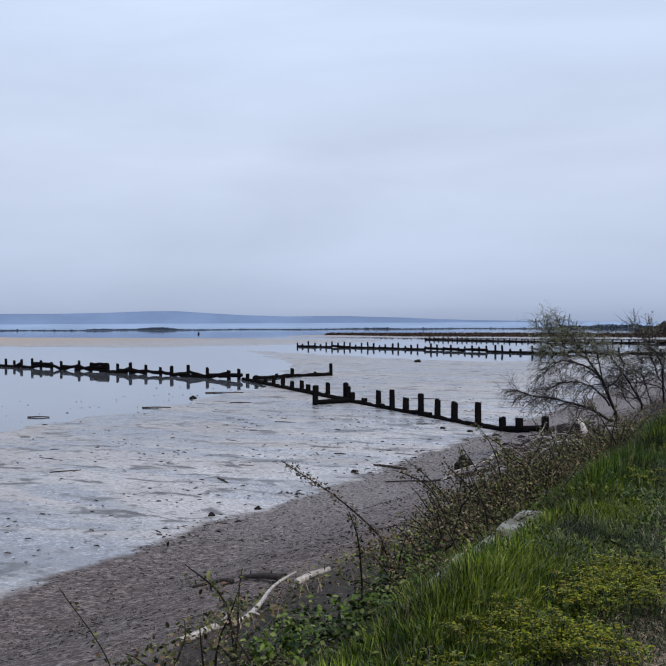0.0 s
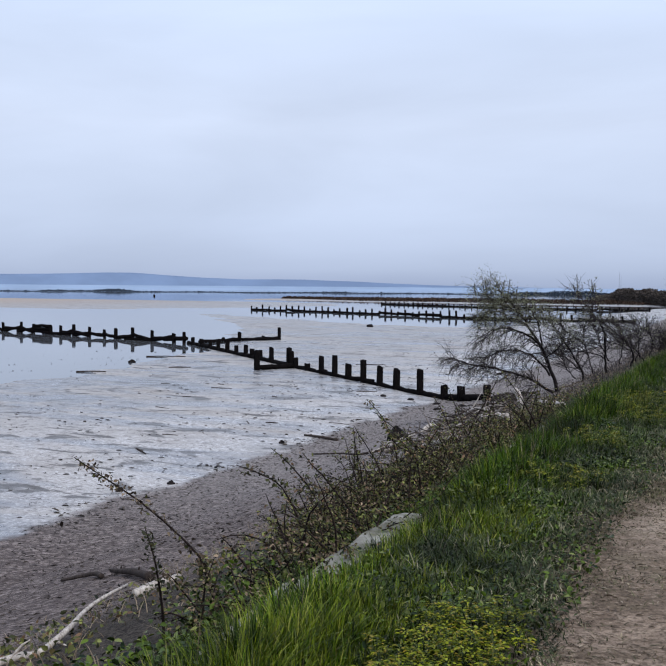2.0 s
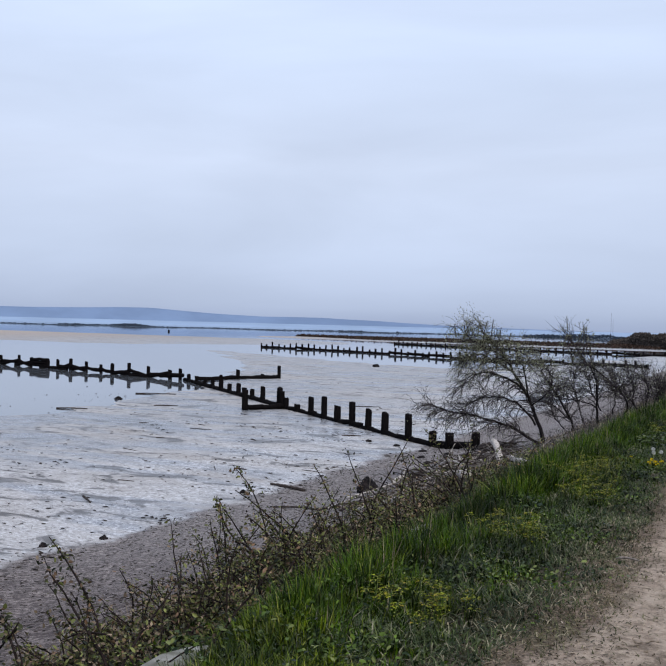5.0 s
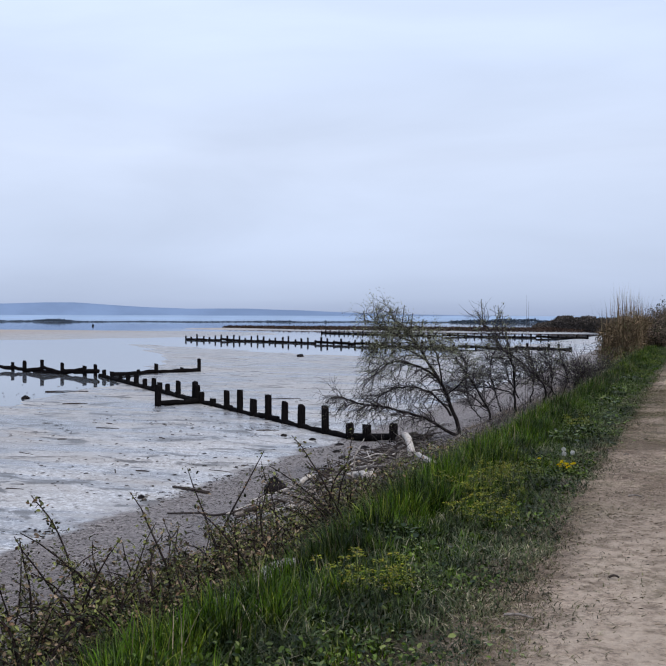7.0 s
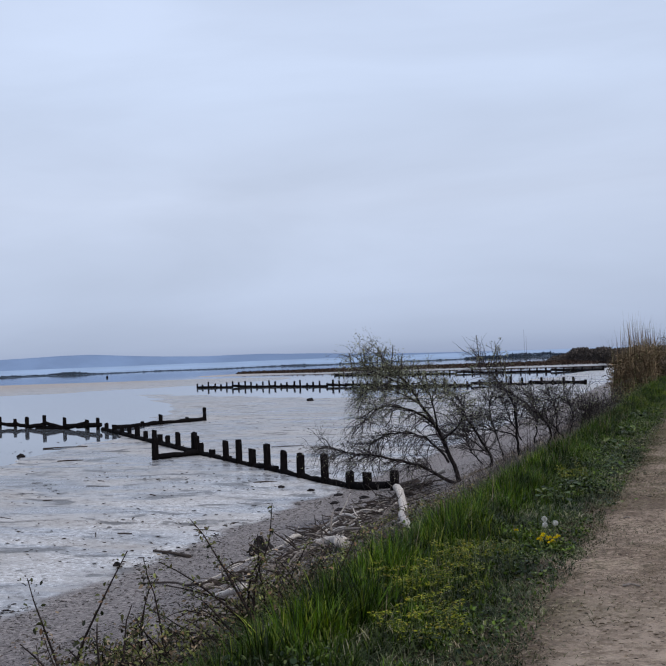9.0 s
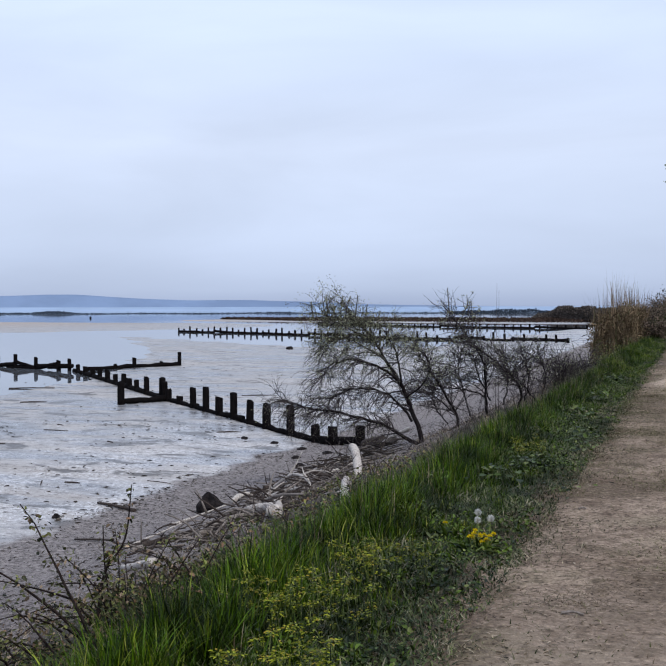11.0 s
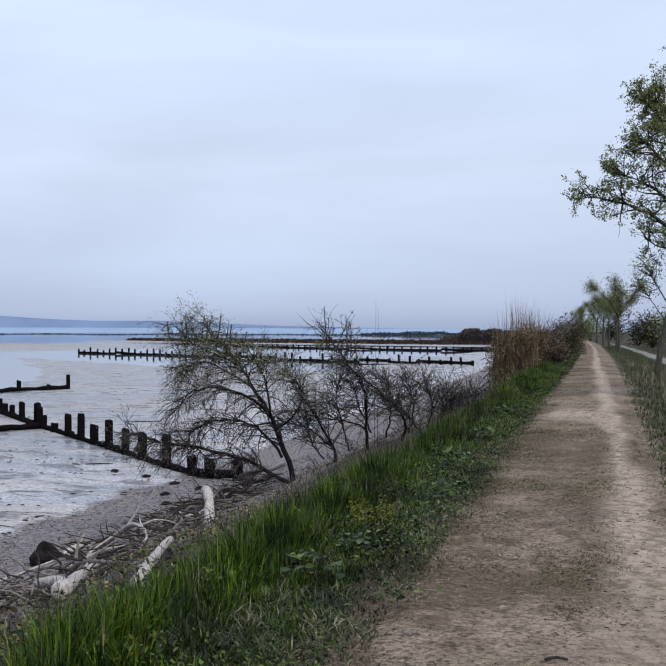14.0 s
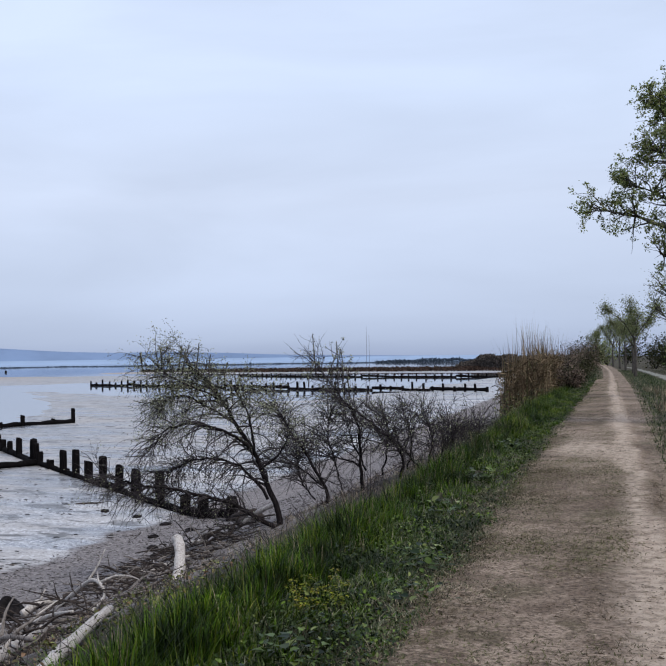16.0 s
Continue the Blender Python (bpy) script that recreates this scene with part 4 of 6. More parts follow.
def bramble(x, y, wide, tall, canes, label, seed, lean=(0.0, 0.0), share=0.4):
    """A tangle of thorny canes with dull leaves; some canes stand clear of it."""
    global rng
    keep, rng = rng, np.random.default_rng(seed)
    o = at_ground(x, y)
    top = base("bramble_bush", o, label, "bush", "brambles on the bank")
    wood, places, ways = [], [], []
    for k in range(canes):
        a = rng.random() * 6.283
        rr = wide * 0.6 * math.sqrt(rng.random())
        p = np.array([rr * math.cos(a), rr * math.sin(a) * 1.3, 0.0])
        p[2] = float(ground_z(x + p[0], y + p[1])) - o.z - 0.03
        tall_one = k < max(2, canes // 12)
        ln = tall * (rng.uniform(0.9, 1.2) if tall_one else rng.uniform(0.45, 0.9))
        d = np.array([rng.normal() * 0.5 + lean[0], rng.normal() * 0.5 + lean[1], 1.0])
        c = branch(p, d, ln, 9, 0.5 if tall_one else rng.uniform(0.8, 2.2), 0.10)
        wood.append(tube(c, np.linspace(0.013 if tall_one else 0.009, 0.003, 9), 4))
        for _ in range(int((11 if tall_one else 13) * ln / 0.6)):
            i = rng.uniform(0.2, 0.999) * 7.99
            q = c[int(i)] + (c[int(i) + 1] - c[int(i)]) * (i % 1)
            for _ in range(7):
                places.append(q + 0.026 * rng.normal(size=3))
    for w in wood[: max(2, canes // 12)]:
        array_part("cane", w, CANE, top)
    tagged(array_part("undergrowth", joined(wood[max(2, canes // 12) :]), CANE, top, "thin dark thorny canes"), kind="stuff")
    places = np.array(places)
    dead = rng.random(len(places)) < share
    for mat, q, lab in ((BRAMBLE, places[~dead], "dull glossy green leaves"), (DEADLEAF, places[dead], "curled brown dead leaves")):
        array_part("leaves", leaves(q, 0.012 + 0.030 * rng.random(len(q)) ** 1.4, 0.55, 0.3), mat, top, lab)
    rng = keep
    return top


spots = [(-2.75, 3.9), (-2.8, 6.7), (-2.9, 8.2), (-3.4, 9.2), (-3.1, 9.9), (-3.9, 10.6), (-3.2, 11.4), (-3.8, 12.4), (-3.3, 13.3), (-4.1, 14.2), (-3.35, 15.0), (-3.9, 16.2), (-4.3, 12.0), (-3.6, 17.6), (-3.05, 14.4), (-3.0, 12.6), (-3.1, 15.7), (-3.4, 18.2), (-3.5, 16.6), (-2.85, 7.5)]
for k, (x, y) in enumerate(spots):
    bramble(x, y, 0.60, (0.80, 0.6, 0.88, 0.66)[k % 4] * (0.62 if y > 14.6 else 1.12 if y > 10 else 1.0), 38 if y > 14.6 else 62 if y > 9.5 else 48, ("tangled dull green bramble bush with dark canes", "low bramble thicket with many brown dead leaves")[k % 2], 100 + k, share=(0.25, 0.5)[k % 2] + (0.15 if y > 15 else 0.0))

bramble(-3.31, 15.04, 0.42, 1.0, 46, "tall dark bramble clump with few green leaves", 140, share=0.5)


def cane(pts, label, leaf=60, r=0.011):
    """One long bramble shoot that stands clear, leafy along its length."""
    pts = [np.array(p, float) for p in pts]
    o = Vector(pts[0])
    top = base("bramble_shoot", o, label, "shoot", "bramble shoots")
    c = spline(np.array(pts) - np.array(o), 14)
    shoot = array_part("cane", tube(c, np.linspace(r, 0.003, 14), 5), CANE, top)
    i = rng.uniform(0.15, 0.96, leaf) * 12.99
    q = np.array([c[int(j)] + (c[int(j) + 1] - c[int(j)]) * (j % 1) for j in np.repeat(i, 3)]) + 0.022 * rng.normal(size=(3 * leaf, 3))
    array_part("leaves", leaves(q, 0.014 + 0.026 * rng.random(3 * leaf), 0.6, 0.2), DEADLEAF if leaf > 100 else BRAMBLE, shoot)


def on(x, y, dz):
    return (x, y, float(ground_z(x, y)) + dz)


cane([on(-3.15, 7.0, -0.02), (-3.19, 7.0, -0.42), (-3.27, 7.0, -0.23), (-3.31, 6.95, -0.1), (-3.59, 6.85, 0.16), (-3.87, 6.75, 0.35), (-4.02, 6.7, 0.45)], "long leafy bramble shoot leaning out over the beach", 130, 0.012)
cane([on(-3.22, 6.5, -0.02), (-3.22, 6.5, -0.36), (-3.2, 6.4, -0.03), (-3.27, 6.4, 0.16)], "upright dark bramble shoot", 45)
cane([on(-3.1, 8.2, -0.02), (-3.15, 8.2, -0.45), (-3.22, 8.2, -0.22), (-3.37, 8.2, 0.04), (-3.47, 8.1, 0.15), (-3.65, 8.0, 0.23)], "arching leafy bramble shoot over the beach", 80)
cane([on(-3.5, 9.2, 0), on(-3.6, 9.2, 0.4), (-3.9, 9.3, 0.0), (-4.15, 9.4, 0.12)], "arching leafy bramble shoot over the beach", 50)
cane([on(-3.1, 10.3, 0), on(-3.1, 10.2, 0.5), (-3.3, 10.2, 0.1), (-3.5, 10.3, 0.32)], "upright leafy bramble shoot", 55)
cane([on(-3.4, 14.8, 0), on(-3.35, 14.8, 0.5), (-3.2, 14.8, 0.2), (-3.15, 14.8, 0.52)], "tall upright bramble shoot with few leaves", 25)
cane([on(-3.2, 14.5, 0), on(-3.15, 14.5, 0.5), (-3.05, 14.5, 0.25)], "upright dark bramble shoot", 30)
cane([on(-3.6, 13.0, 0), on(-3.5, 13.0, 0.5), (-3.3, 13.0, 0.25), (-3.2, 13.1, 0.5)], "tall upright bramble shoot with few leaves", 25)
cane([on(-3.9, 11.8, 0), on(-3.95, 11.8, 0.5), (-4.1, 11.8, 0.1), (-4.3, 11.8, 0.3)], "upright leafy bramble shoot", 45)
cane([on(-4.4, 5.2, 0), on(-4.7, 5.4, 0.3), (-5.3, 5.6, -0.45)], "thin trailing bramble shoot", 16, 0.006)
cane([on(-2.9, 4.4, 0), on(-2.95, 4.4, 0.45), (-3.1, 4.5, 0.05), (-3.4, 4.6, 0.15)], "arching leafy bramble shoot over the beach", 50)


# ---- driftwood and stones ----
def log(name, pts, r0, r1, material, label, sides=9, knots=2, group="driftwood on the bank", sink=0.4):
    """A worn round timber with swellings and stubs."""
    p = spline(pts, 16)
    o = Vector(p[0])
    r = np.linspace(r0, r1, 16) * (1 + 0.05 * rng.normal(size=16))
    top = base(name, o, label, "driftwood", group)
    q = p - np.array(o)
    body = array_part("trunk", tube(q + 0.06 * r0 * rng.normal(size=q.shape), r, sides), material, top, smooth=True)
    for _ in range(knots):
        i = rng.integers(3, 13)
        b = branch(q[i], rng.normal(size=3) + (0, 0, 0.4), r0 * rng.uniform(2.5, 5), 4, 0, 0.2)
        array_part("stub", tube(b, np.linspace(r[i] * 0.5, r[i] * 0.15, 4), 6), material, body)
    return top


log("white_log", [(-6.45, 26.9, -1.95), (-6.62, 27.3, -1.74), (-6.85, 27.9, -1.48), (-7.05, 28.3, -1.27), (-7.2, 28.45, -1.22)], 0.095, 0.075, DRIFT, "thick bleached white log propped upright on the bank", 10, 0)
log("white_log", [on(-5.2, 23.2, 0.12), on(-4.9, 22.4, 0.10), on(-4.5, 21.4, 0.08), on(-4.05, 20.3, 0.06)], 0.045, 0.06, DRIFT, "long bleached log lying down the grassy bank", 9, 1)
log("white_log", [on(-7.4, 25.4, 0.10), on(-6.7, 24.0, 0.12), on(-6.0, 22.6, 0.10), on(-5.3, 21.1, 0.10)], 0.04, 0.085, DRIFT, "split bleached log with a pale torn end", 9, 2)
log("white_log", [on(-6.1, 21.9, 0.2), on(-5.7, 21.7, 0.16), on(-5.45, 21.3, 0.1)], 0.05, 0.08, DRIFT, "short stub of bleached split wood", 8, 2)
log("white_branch", [(-5.0, 6.7, -1.11), (-4.82, 7.0, -1.04), (-4.64, 7.06, -0.99), (-4.62, 7.3, -0.92), (-4.72, 7.7, -0.86), (-4.76, 8.2, -0.84)], 0.036, 0.011, DRIFT, "crooked bleached branch lying on the upper beach", 8, 2)
log("white_branch", [on(-4.95, 8.55, 0.05), on(-4.9, 8.8, 0.07), on(-4.85, 9.05, 0.06)], 0.04, 0.03, DRIFT, "short thick piece of bleached wood among the brambles", 8, 0)
log("white_branch", [on(-7.2, 20.5, 0.10), on(-6.4, 19.6, 0.14), on(-5.6, 18.8, 0.16)], 0.025, 0.05, DRIFT, "pale branch lying on grey brush", 7, 1)
def forked(pts, r0, material, label, arms):
    """A bleached branch with forked arms that stand out of the heap."""
    top = log("white_branch", pts, r0, r0 * 0.45, material, label, 7, 0)
    q = spline(pts, 16) - np.array(top.location)
    for i, way, ln in arms:
        b = branch(q[i], way, ln, 6, 0.2, 0.16)
        array_part("fork", tube(b, np.linspace(r0 * 0.65, r0 * 0.16, 6), 6), material, top, smooth=True)


forked([on(-8.6, 27.6, 0.12), on(-7.9, 27.2, 0.34), on(-7.2, 26.4, 0.22), on(-6.9, 25.6, 0.1)], 0.034, DRIFT, "forked bleached branch tangled in the driftwood heap", ((4, (0.5, 0.5, 1.0), 0.55), (7, (0.9, 0.2, 0.4), 0.7), (10, (-0.6, 0.3, 0.8), 0.4)))
forked([on(-7.9, 25.2, 0.1), on(-7.2, 25.0, 0.26), on(-6.4, 24.4, 0.2)], 0.036, DRIFT, "crooked bleached branch across the driftwood heap", ((5, (0.2, 0.8, 0.9), 0.5), (9, (0.8, -0.3, 0.5), 0.45)))
forked([on(-6.7, 23.4, 0.1), on(-6.2, 22.9, 0.24), on(-5.5, 22.4, 0.12)], 0.04, GREYWOOD, "grey forked branch across the driftwood heap", ((6, (-0.4, 0.7, 0.8), 0.5), (10, (0.6, 0.4, 0.9), 0.35)))
log("white_log", [on(-8.5, 34.0, 0.2), on(-8.2, 34.15, 0.3), on(-7.9, 34.3, 0.38)], 0.045, 0.055, DRIFT, "pale log lying behind the tamarisk", 8, 0)
log("dark_log", [on(-7.9, 12.0, 0.06), on(-7.1, 11.4, 0.08), on(-6.5, 10.9, 0.06)], 0.03, 0.055, DARKWOOD, "dark wet log lying on the beach", 8, 2)
log("dark_log", [on(-8.8, 12.1, 0.04), on(-8.2, 12.0, 0.05), on(-7.9, 11.8, 0.04)], 0.02, 0.04, DARKWOOD, "thin dark stick on the beach", 6, 0)
log("dark_log", [on(-12.2, 26.2, 0.04), on(-11.2, 25.9, 0.09), on(-10.4, 25.2, 0.05), on(-9.7, 25.0, 0.04)], 0.02, 0.03, DARKWOOD, "long thin crooked dark branch on the beach", 6, 2)
log("dark_log", [on(-14.4, 30.0, 0.03), on(-13.8, 29.8, 0.05), on(-13.0, 29.5, 0.03)], 0.03, 0.05, DARKWOOD, "dark stick at the edge of the mud", 6, 0)
for k in range(26):
    yv = 22.5 + 12 * rng.random()
    xv = -7.2 - 0.12 * (yv - 22) - 2.4 * rng.random()
    a = rng.normal() * 0.6 + 0.6
    ln = 0.35 + 0.9 * rng.random()
    dx, dy = math.cos(a) * ln, math.sin(a) * ln
    mat, lab = ((GREYWOOD, "grey weathered driftwood stick in the heap"), (DARKWOOD, "dark rotten driftwood branch in the heap"), (DARKWOOD, "dark rotten driftwood branch in the heap"), (DRIFT, "bleached driftwood stick in the heap"))[k % 4]
    r0 = 0.02 + 0.05 * rng.random() ** 2
    log("driftwood_stick", [on(xv, yv, r0 + 0.02), on(xv + dx * 0.5, yv + dy * 0.5, r0 + 0.12 * rng.random()), on(xv + dx, yv + dy, r0 + 0.10 * rng.random())], r0, r0 * 0.5, mat, lab, 6, 1, "driftwood heap")
for k in range(22):
    yv = 18 + 26 * rng.random()
    xv = -15 - 20 * rng.random() ** 1.3
    ln = 0.35 + 0.8 * rng.random() ** 2
    a = rng.normal() * 0.5 - 0.1
    r0 = 0.014 + 0.02 * rng.random()
    log("mud_stick", [on(xv, yv, r0 * 0.4), on(xv + ln * 0.5 * math.cos(a), yv + ln * 0.5 * math.sin(a), r0 * 0.7), on(xv + ln * math.cos(a), yv + ln * math.sin(a), r0 * 0.4)], r0, r0 * 0.6, DARKWOOD, "dark waterlogged stick lying on the mud", 6, 0, "sticks on the mud")
for x, yv, ln in ((-39.7, 58.4, 2.6), (-37.8, 38.5, 1.1), (-24.5, 58.6, 1.8), (-18.2, 43.6, 0.9), (-36.0, 46.0, 1.6), (-33.5, 51.0, 1.3)):
    log("mud_stick", [(x - ln * 0.45, yv - ln * 0.25, SEA + 0.03), (x, yv, SEA + 0.05), (x + ln * 0.45, yv + ln * 0.25, SEA + 0.03)], 0.045, 0.03, DARKWOOD, "dark log floating in the shallows", 6, 0, "sticks on the mud")


def stone(x, y, size, tall, material, label, seed, name="rock", peak=0.35):
    """A rough angular stone, sunk a little into the ground."""
    bm = bmesh.new()
    bmesh.ops.create_icosphere(bm, subdivisions=3, radius=1)
    for v in bm.verts:
        q = v.co.normalized()
        k = 1 + 0.35 * noise.noise(q * 1.3 + Vector((seed, 0, 0))) + 0.14 * noise.noise(q * 3.5 + Vector((0, seed, 0))) + 0.05 * noise.noise(q * 9)
        lop = 1 - peak * max(0.0, q.z) * (abs(q.x) + 0.3 + peak * 0.4)
        v.co = Vector((q.x * size * k * lop, q.y * size * k * lop, q.z * tall * k))
    ob = part(name, bm, material)
    ob.location = at_ground(x, y, tall * 0.45)
    ob.rotation_euler = (0, 0, seed)
    return tagged(ob, label, "rock")


stone(-11.05, 29.5, 0.31, 0.28, ROCK, "angular dark brown boulder standing on the beach", 3.3, peak=0.52)
stone(-38.5, 53.0, 0.22, 0.14, ROCK, "small dark stone in the shallow pool", 1.2)
stone(-49.7, 116.5, 0.42, 0.28, ROCK, "dark stone on the wet flats", 2.2)
stone(-14.3, 28.3, 0.09, 0.07, ROCK, "small dark stone at the mud's edge", 5.2)
stone(-14.2, 20.3, 0.08, 0.06, ROCK, "small dark stone at the mud's edge", 6.1)
stone(-13.6, 21.5, 0.09, 0.06, ROCK, "small dark stone at the mud's edge", 7.1)
for k, (x, y) in enumerate(((-12.0, 38.6), (-12.8, 38.0), (-13.6, 40.2), (-10.4, 38.4), (-11.9, 36.3), (-10.9, 34.6), (-15.2, 41.4), (-16.8, 42.2))):
    stone(x, y, 0.09 + 0.08 * rng.random(), 0.06, ROCK, "dark flat stone beside the groyne's foot", 8 + k)
log("dark_log", [on(-10.9, 39.0, 0.06), on(-10.5, 38.7, 0.08), on(-10.1, 38.5, 0.08)], 0.14, 0.12, DARKWOOD, "stout dark timber stranded at the groyne's end", 8, 1)
log("dark_log", [on(-9.6, 36.3, 0.08), on(-9.2, 36.0, 0.1), on(-8.8, 35.7, 0.1)], 0.10, 0.12, DARKWOOD, "stout dark timber stranded under the tamarisk", 8, 1)

buoy = base("buoy", (-343.0, 478.0, SEA), "small dark mooring buoy far out on the water", "buoy")
bm = bmesh.new()
bmesh.ops.create_cone(bm, cap_ends=True, segments=14, radius1=0.62, radius2=0.5, depth=1.2)
bmesh.ops.bevel(bm, geom=[e for e in bm.edges if abs(e.verts[0].co.z - e.verts[1].co.z) < 0.01], offset=0.08, segments=2)
part("float", bm, POST, buoy).location = (0, 0, 0.45)
bm = bmesh.new()
bmesh.ops.create_cone(bm, cap_ends=True, segments=8, radius1=0.10, radius2=0.08, depth=0.5)
part("mast", bm, POST, buoy).location = (0, 0, 1.25)


# ---- grass, weeds and litter ----
def clumped(places, scale, seed, keep):
    """Thins places out into clumps."""
    f = 0.5 + 0.5 * rough2(places[:, 0], places[:, 1], scale, seed, 3)
    return places[rng.random(len(places)) < np.clip(keep(f), 0, 1)]


def tuft_blades(places, height, width, lean):
    n = len(places)
    return blades(places, height, width * (0.7 + 0.6 * rng.random(n)), lean * (0.4 + 1.2 * rng.random(n)), rng.random(n) * 6.283)


def tufts(centres, each, spread, height, width, lean):
    """Blades fanned out from tuft centres; height is given for each tuft."""
    n = len(centres)
    a = rng.random((n, each)) * 6.283
    rr = spread * np.sqrt(rng.random((n, each)))
    c = centres[:, None, :] + np.stack([rr * np.cos(a), rr * np.sin(a), 0 * a], -1)
    h = np.asarray(height)[:, None] * (0.45 + 0.7 * rng.random((n, each)))
    ln = lean * (0.25 + 1.2 * rng.random((n, each))) * (0.5 + rr / spread)
    drift = a + 0.5 * rng.normal(size=a.shape)
    return blades(c.reshape(-1, 3), h.ravel(), width * (0.6 + 0.7 * rng.random(n * each)), ln.ravel(), drift.ravel())


def crest_height(p):
    """How tall the grass grows: tallest at the crest, low beside the bare wall."""
    off, y = p[:, 0] - bend(p[:, 1]), p[:, 1]
    top = np.interp(y, [3, 6, 10, 60], [-1.68, -1.78, -1.95, -2.1])
    crest = np.exp(-(((off - top) / np.where(off > top, 0.42, np.interp(y, [14, 17], [0.35, 0.75]))) ** 2))
    grow = 0.5 + 0.5 * rough2(p[:, 0], p[:, 1], 1.0, 73, 3)
    h = 0.07 + 0.30 * crest * (0.30 + 1.05 * grow)
    bare = np.zeros(len(p))
    for y0, y1 in ((6.1, 8.9), (11.0, 12.7), (13.8, 14.7)):
        bare = np.maximum(bare, np.clip(np.minimum(y - y0, y1 - y) * 3, 0, 1))
    gap = rough2(p[:, 0], p[:, 1], 0.5, 79, 2) > 0.1
    on_wall = (off < wall_u(y) + 0.04) & (off > wall_u(y) - 0.5)
    h = np.where(on_wall & (bare > 0.3) & gap, 0.0, h)
    h = h * (1 - 0.30 * bare * np.clip((wall_u(y) + 0.62 - off) / 0.25, 0, 1))
    over = (off < wall_u(y) + 0.15) & (off > wall_u(y) - 0.6) & (y > 9.0) & (y < 16) & (bare < 0.3)
    h = np.where(over, np.maximum(h, 0.18 + 0.12 * grow), h)
    return h * np.interp(y, [2, 8, 10, 12, 26, 34, 40, 52], [0.60, 0.66, 0.9, 1.0, 1.0, 1.0, 1.35, 1.1])


p = np.concatenate([scatter(7600, -2.45, -1.05, 2.6, 24), scatter(1500, -3.3, -2.3, 15.5, 36), scatter(1100, -2.85, -1.95, 8.9, 16), scatter(4200, -3.0, -1.0, 24, 52), scatter(2600, -2.7, -0.9, 48, 84)])
h = crest_height(p)
keep = (h > 0.02) & (rng.random(len(p)) < np.clip(0.25 + 3.2 * h, 0, 1))
p, h = p[keep], h[keep] * (0.45 + 0.9 * rng.random(keep.sum()) ** 1.3)
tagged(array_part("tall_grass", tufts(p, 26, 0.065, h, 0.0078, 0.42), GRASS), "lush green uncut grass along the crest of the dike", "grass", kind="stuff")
p = np.concatenate([scatter(4200, -2.4, -1.15, 2.6, 8.8), scatter(300, -2.3, -1.2, 8.6, 24), scatter(1900, -3.1, -1.1, 33, 56)])
p = clumped(p, 0.8, 74, lambda f: 2.4 * (f - 0.36))
h = crest_height(p)
p, h = p[h > 0.06], h[h > 0.06]
tagged(array_part("fresh_grass", tufts(p, 22, 0.06, h * 1.12, 0.0075, 0.5), FRESH), "bright yellow-green young grass among the darker blades", "grass", kind="stuff")
p = scatter(420, -2.35, -1.3, 3, 40)
h = crest_height(p)
p, h = p[h > 0.15], h[h > 0.15]
tagged(array_part("seed_stalks", tufts(p, 5, 0.05, h * 1.35, 0.004, 0.25), STRAW), "thin dry grass stalks standing above the green", "grass", kind="stuff")

p = np.concatenate([scatter(95000, -1.75, -0.5, 2.6, 24), scatter(30000, -1.8, -0.5, 24, 84), scatter(16000, -0.75, -0.25, 2.6, 40)])
p = clumped(p, 0.45, 75, lambda f: 0.25 + 2.2 * (f - 0.3))
off = p[:, 0] - bend(p[:, 1])
edge = off - path_edge(p[:, 1]) + 0.16 * rough2(p[:, 0], p[:, 1], 0.5, 76, 3)
p, off = p[edge < 0.05], off[edge < 0.05]
tall = np.interp(off, [-1.8, -1.2, -0.7, -0.3], [0.16, 0.085, 0.04, 0.025]) * (0.6 + 0.8 * rng.random(len(p)))
tagged(array_part("short_turf", tuft_blades(p, tall, 0.0085, 0.9), SHORT), "short trodden turf between the grass and the path", "grass", kind="stuff")

# broad-leaved weeds, in patches
p = np.concatenate([scatter(15000, -1.95, -0.75, 2.8, 24), scatter(5000, -1.9, -0.8, 24, 45)])
p = clumped(p, 0.7, 77, lambda f: 2.6 * (f - 0.40))
p[:, 2] += 0.02 + 0.10 * rng.random(len(p)) * np.interp(p[:, 0] - bend(p[:, 1]), [-1.9, -0.9], [1.6, 0.4])
q = np.repeat(p, 4, 0) + 0.025 * rng.normal(size=(4 * len(p), 3))
tagged(array_part("low_weeds", leaves(q, 0.014 + 0.026 * rng.random(len(q)), 0.6, 0.55), WEED), "low leafy green weeds among the grass", "weeds", kind="stuff")


def spurge(x, y, wide, tall, n, label, material=SPURGE):
    """A clump of upright stems with whorls of small leaves."""
    o = at_ground(x, y, -0.01)
    top = base("spurge_clump", o, label, "weed", "spurge clumps")
    st, lf, way = [], [], []
    for _ in range(n):
        a, rr = rng.random() * 6.283, wide * math.sqrt(rng.random())
        s = branch((rr * math.cos(a), rr * math.sin(a), 0), (rng.normal() * 0.2, rng.normal() * 0.2, 1), tall * rng.uniform(0.55, 1.1), 4, 0, 0.08)
        st.append(tube(s, 0.0025, 3))
        for k in range(30):
            turn = k * 2.4 + rng.random()
            out = np.array([math.cos(turn), math.sin(turn), 0.1])
            c = s[2] if k > 22 else s[-1]
            lf.append(c + out * 0.022 * math.sqrt(rng.random()) + np.array([0, 0, 0.006 * rng.normal()]))
            way.append(out * 2.5)
    tagged(array_part("stalk_mass", joined(st), WEED, top), kind="stuff")
    array_part("leaves", leaves(np.array(lf), 0.014 + 0.012 * rng.random(len(lf)), 0.5, 0.85, np.array(way)), material, top, "yellow-green leaf whorls")


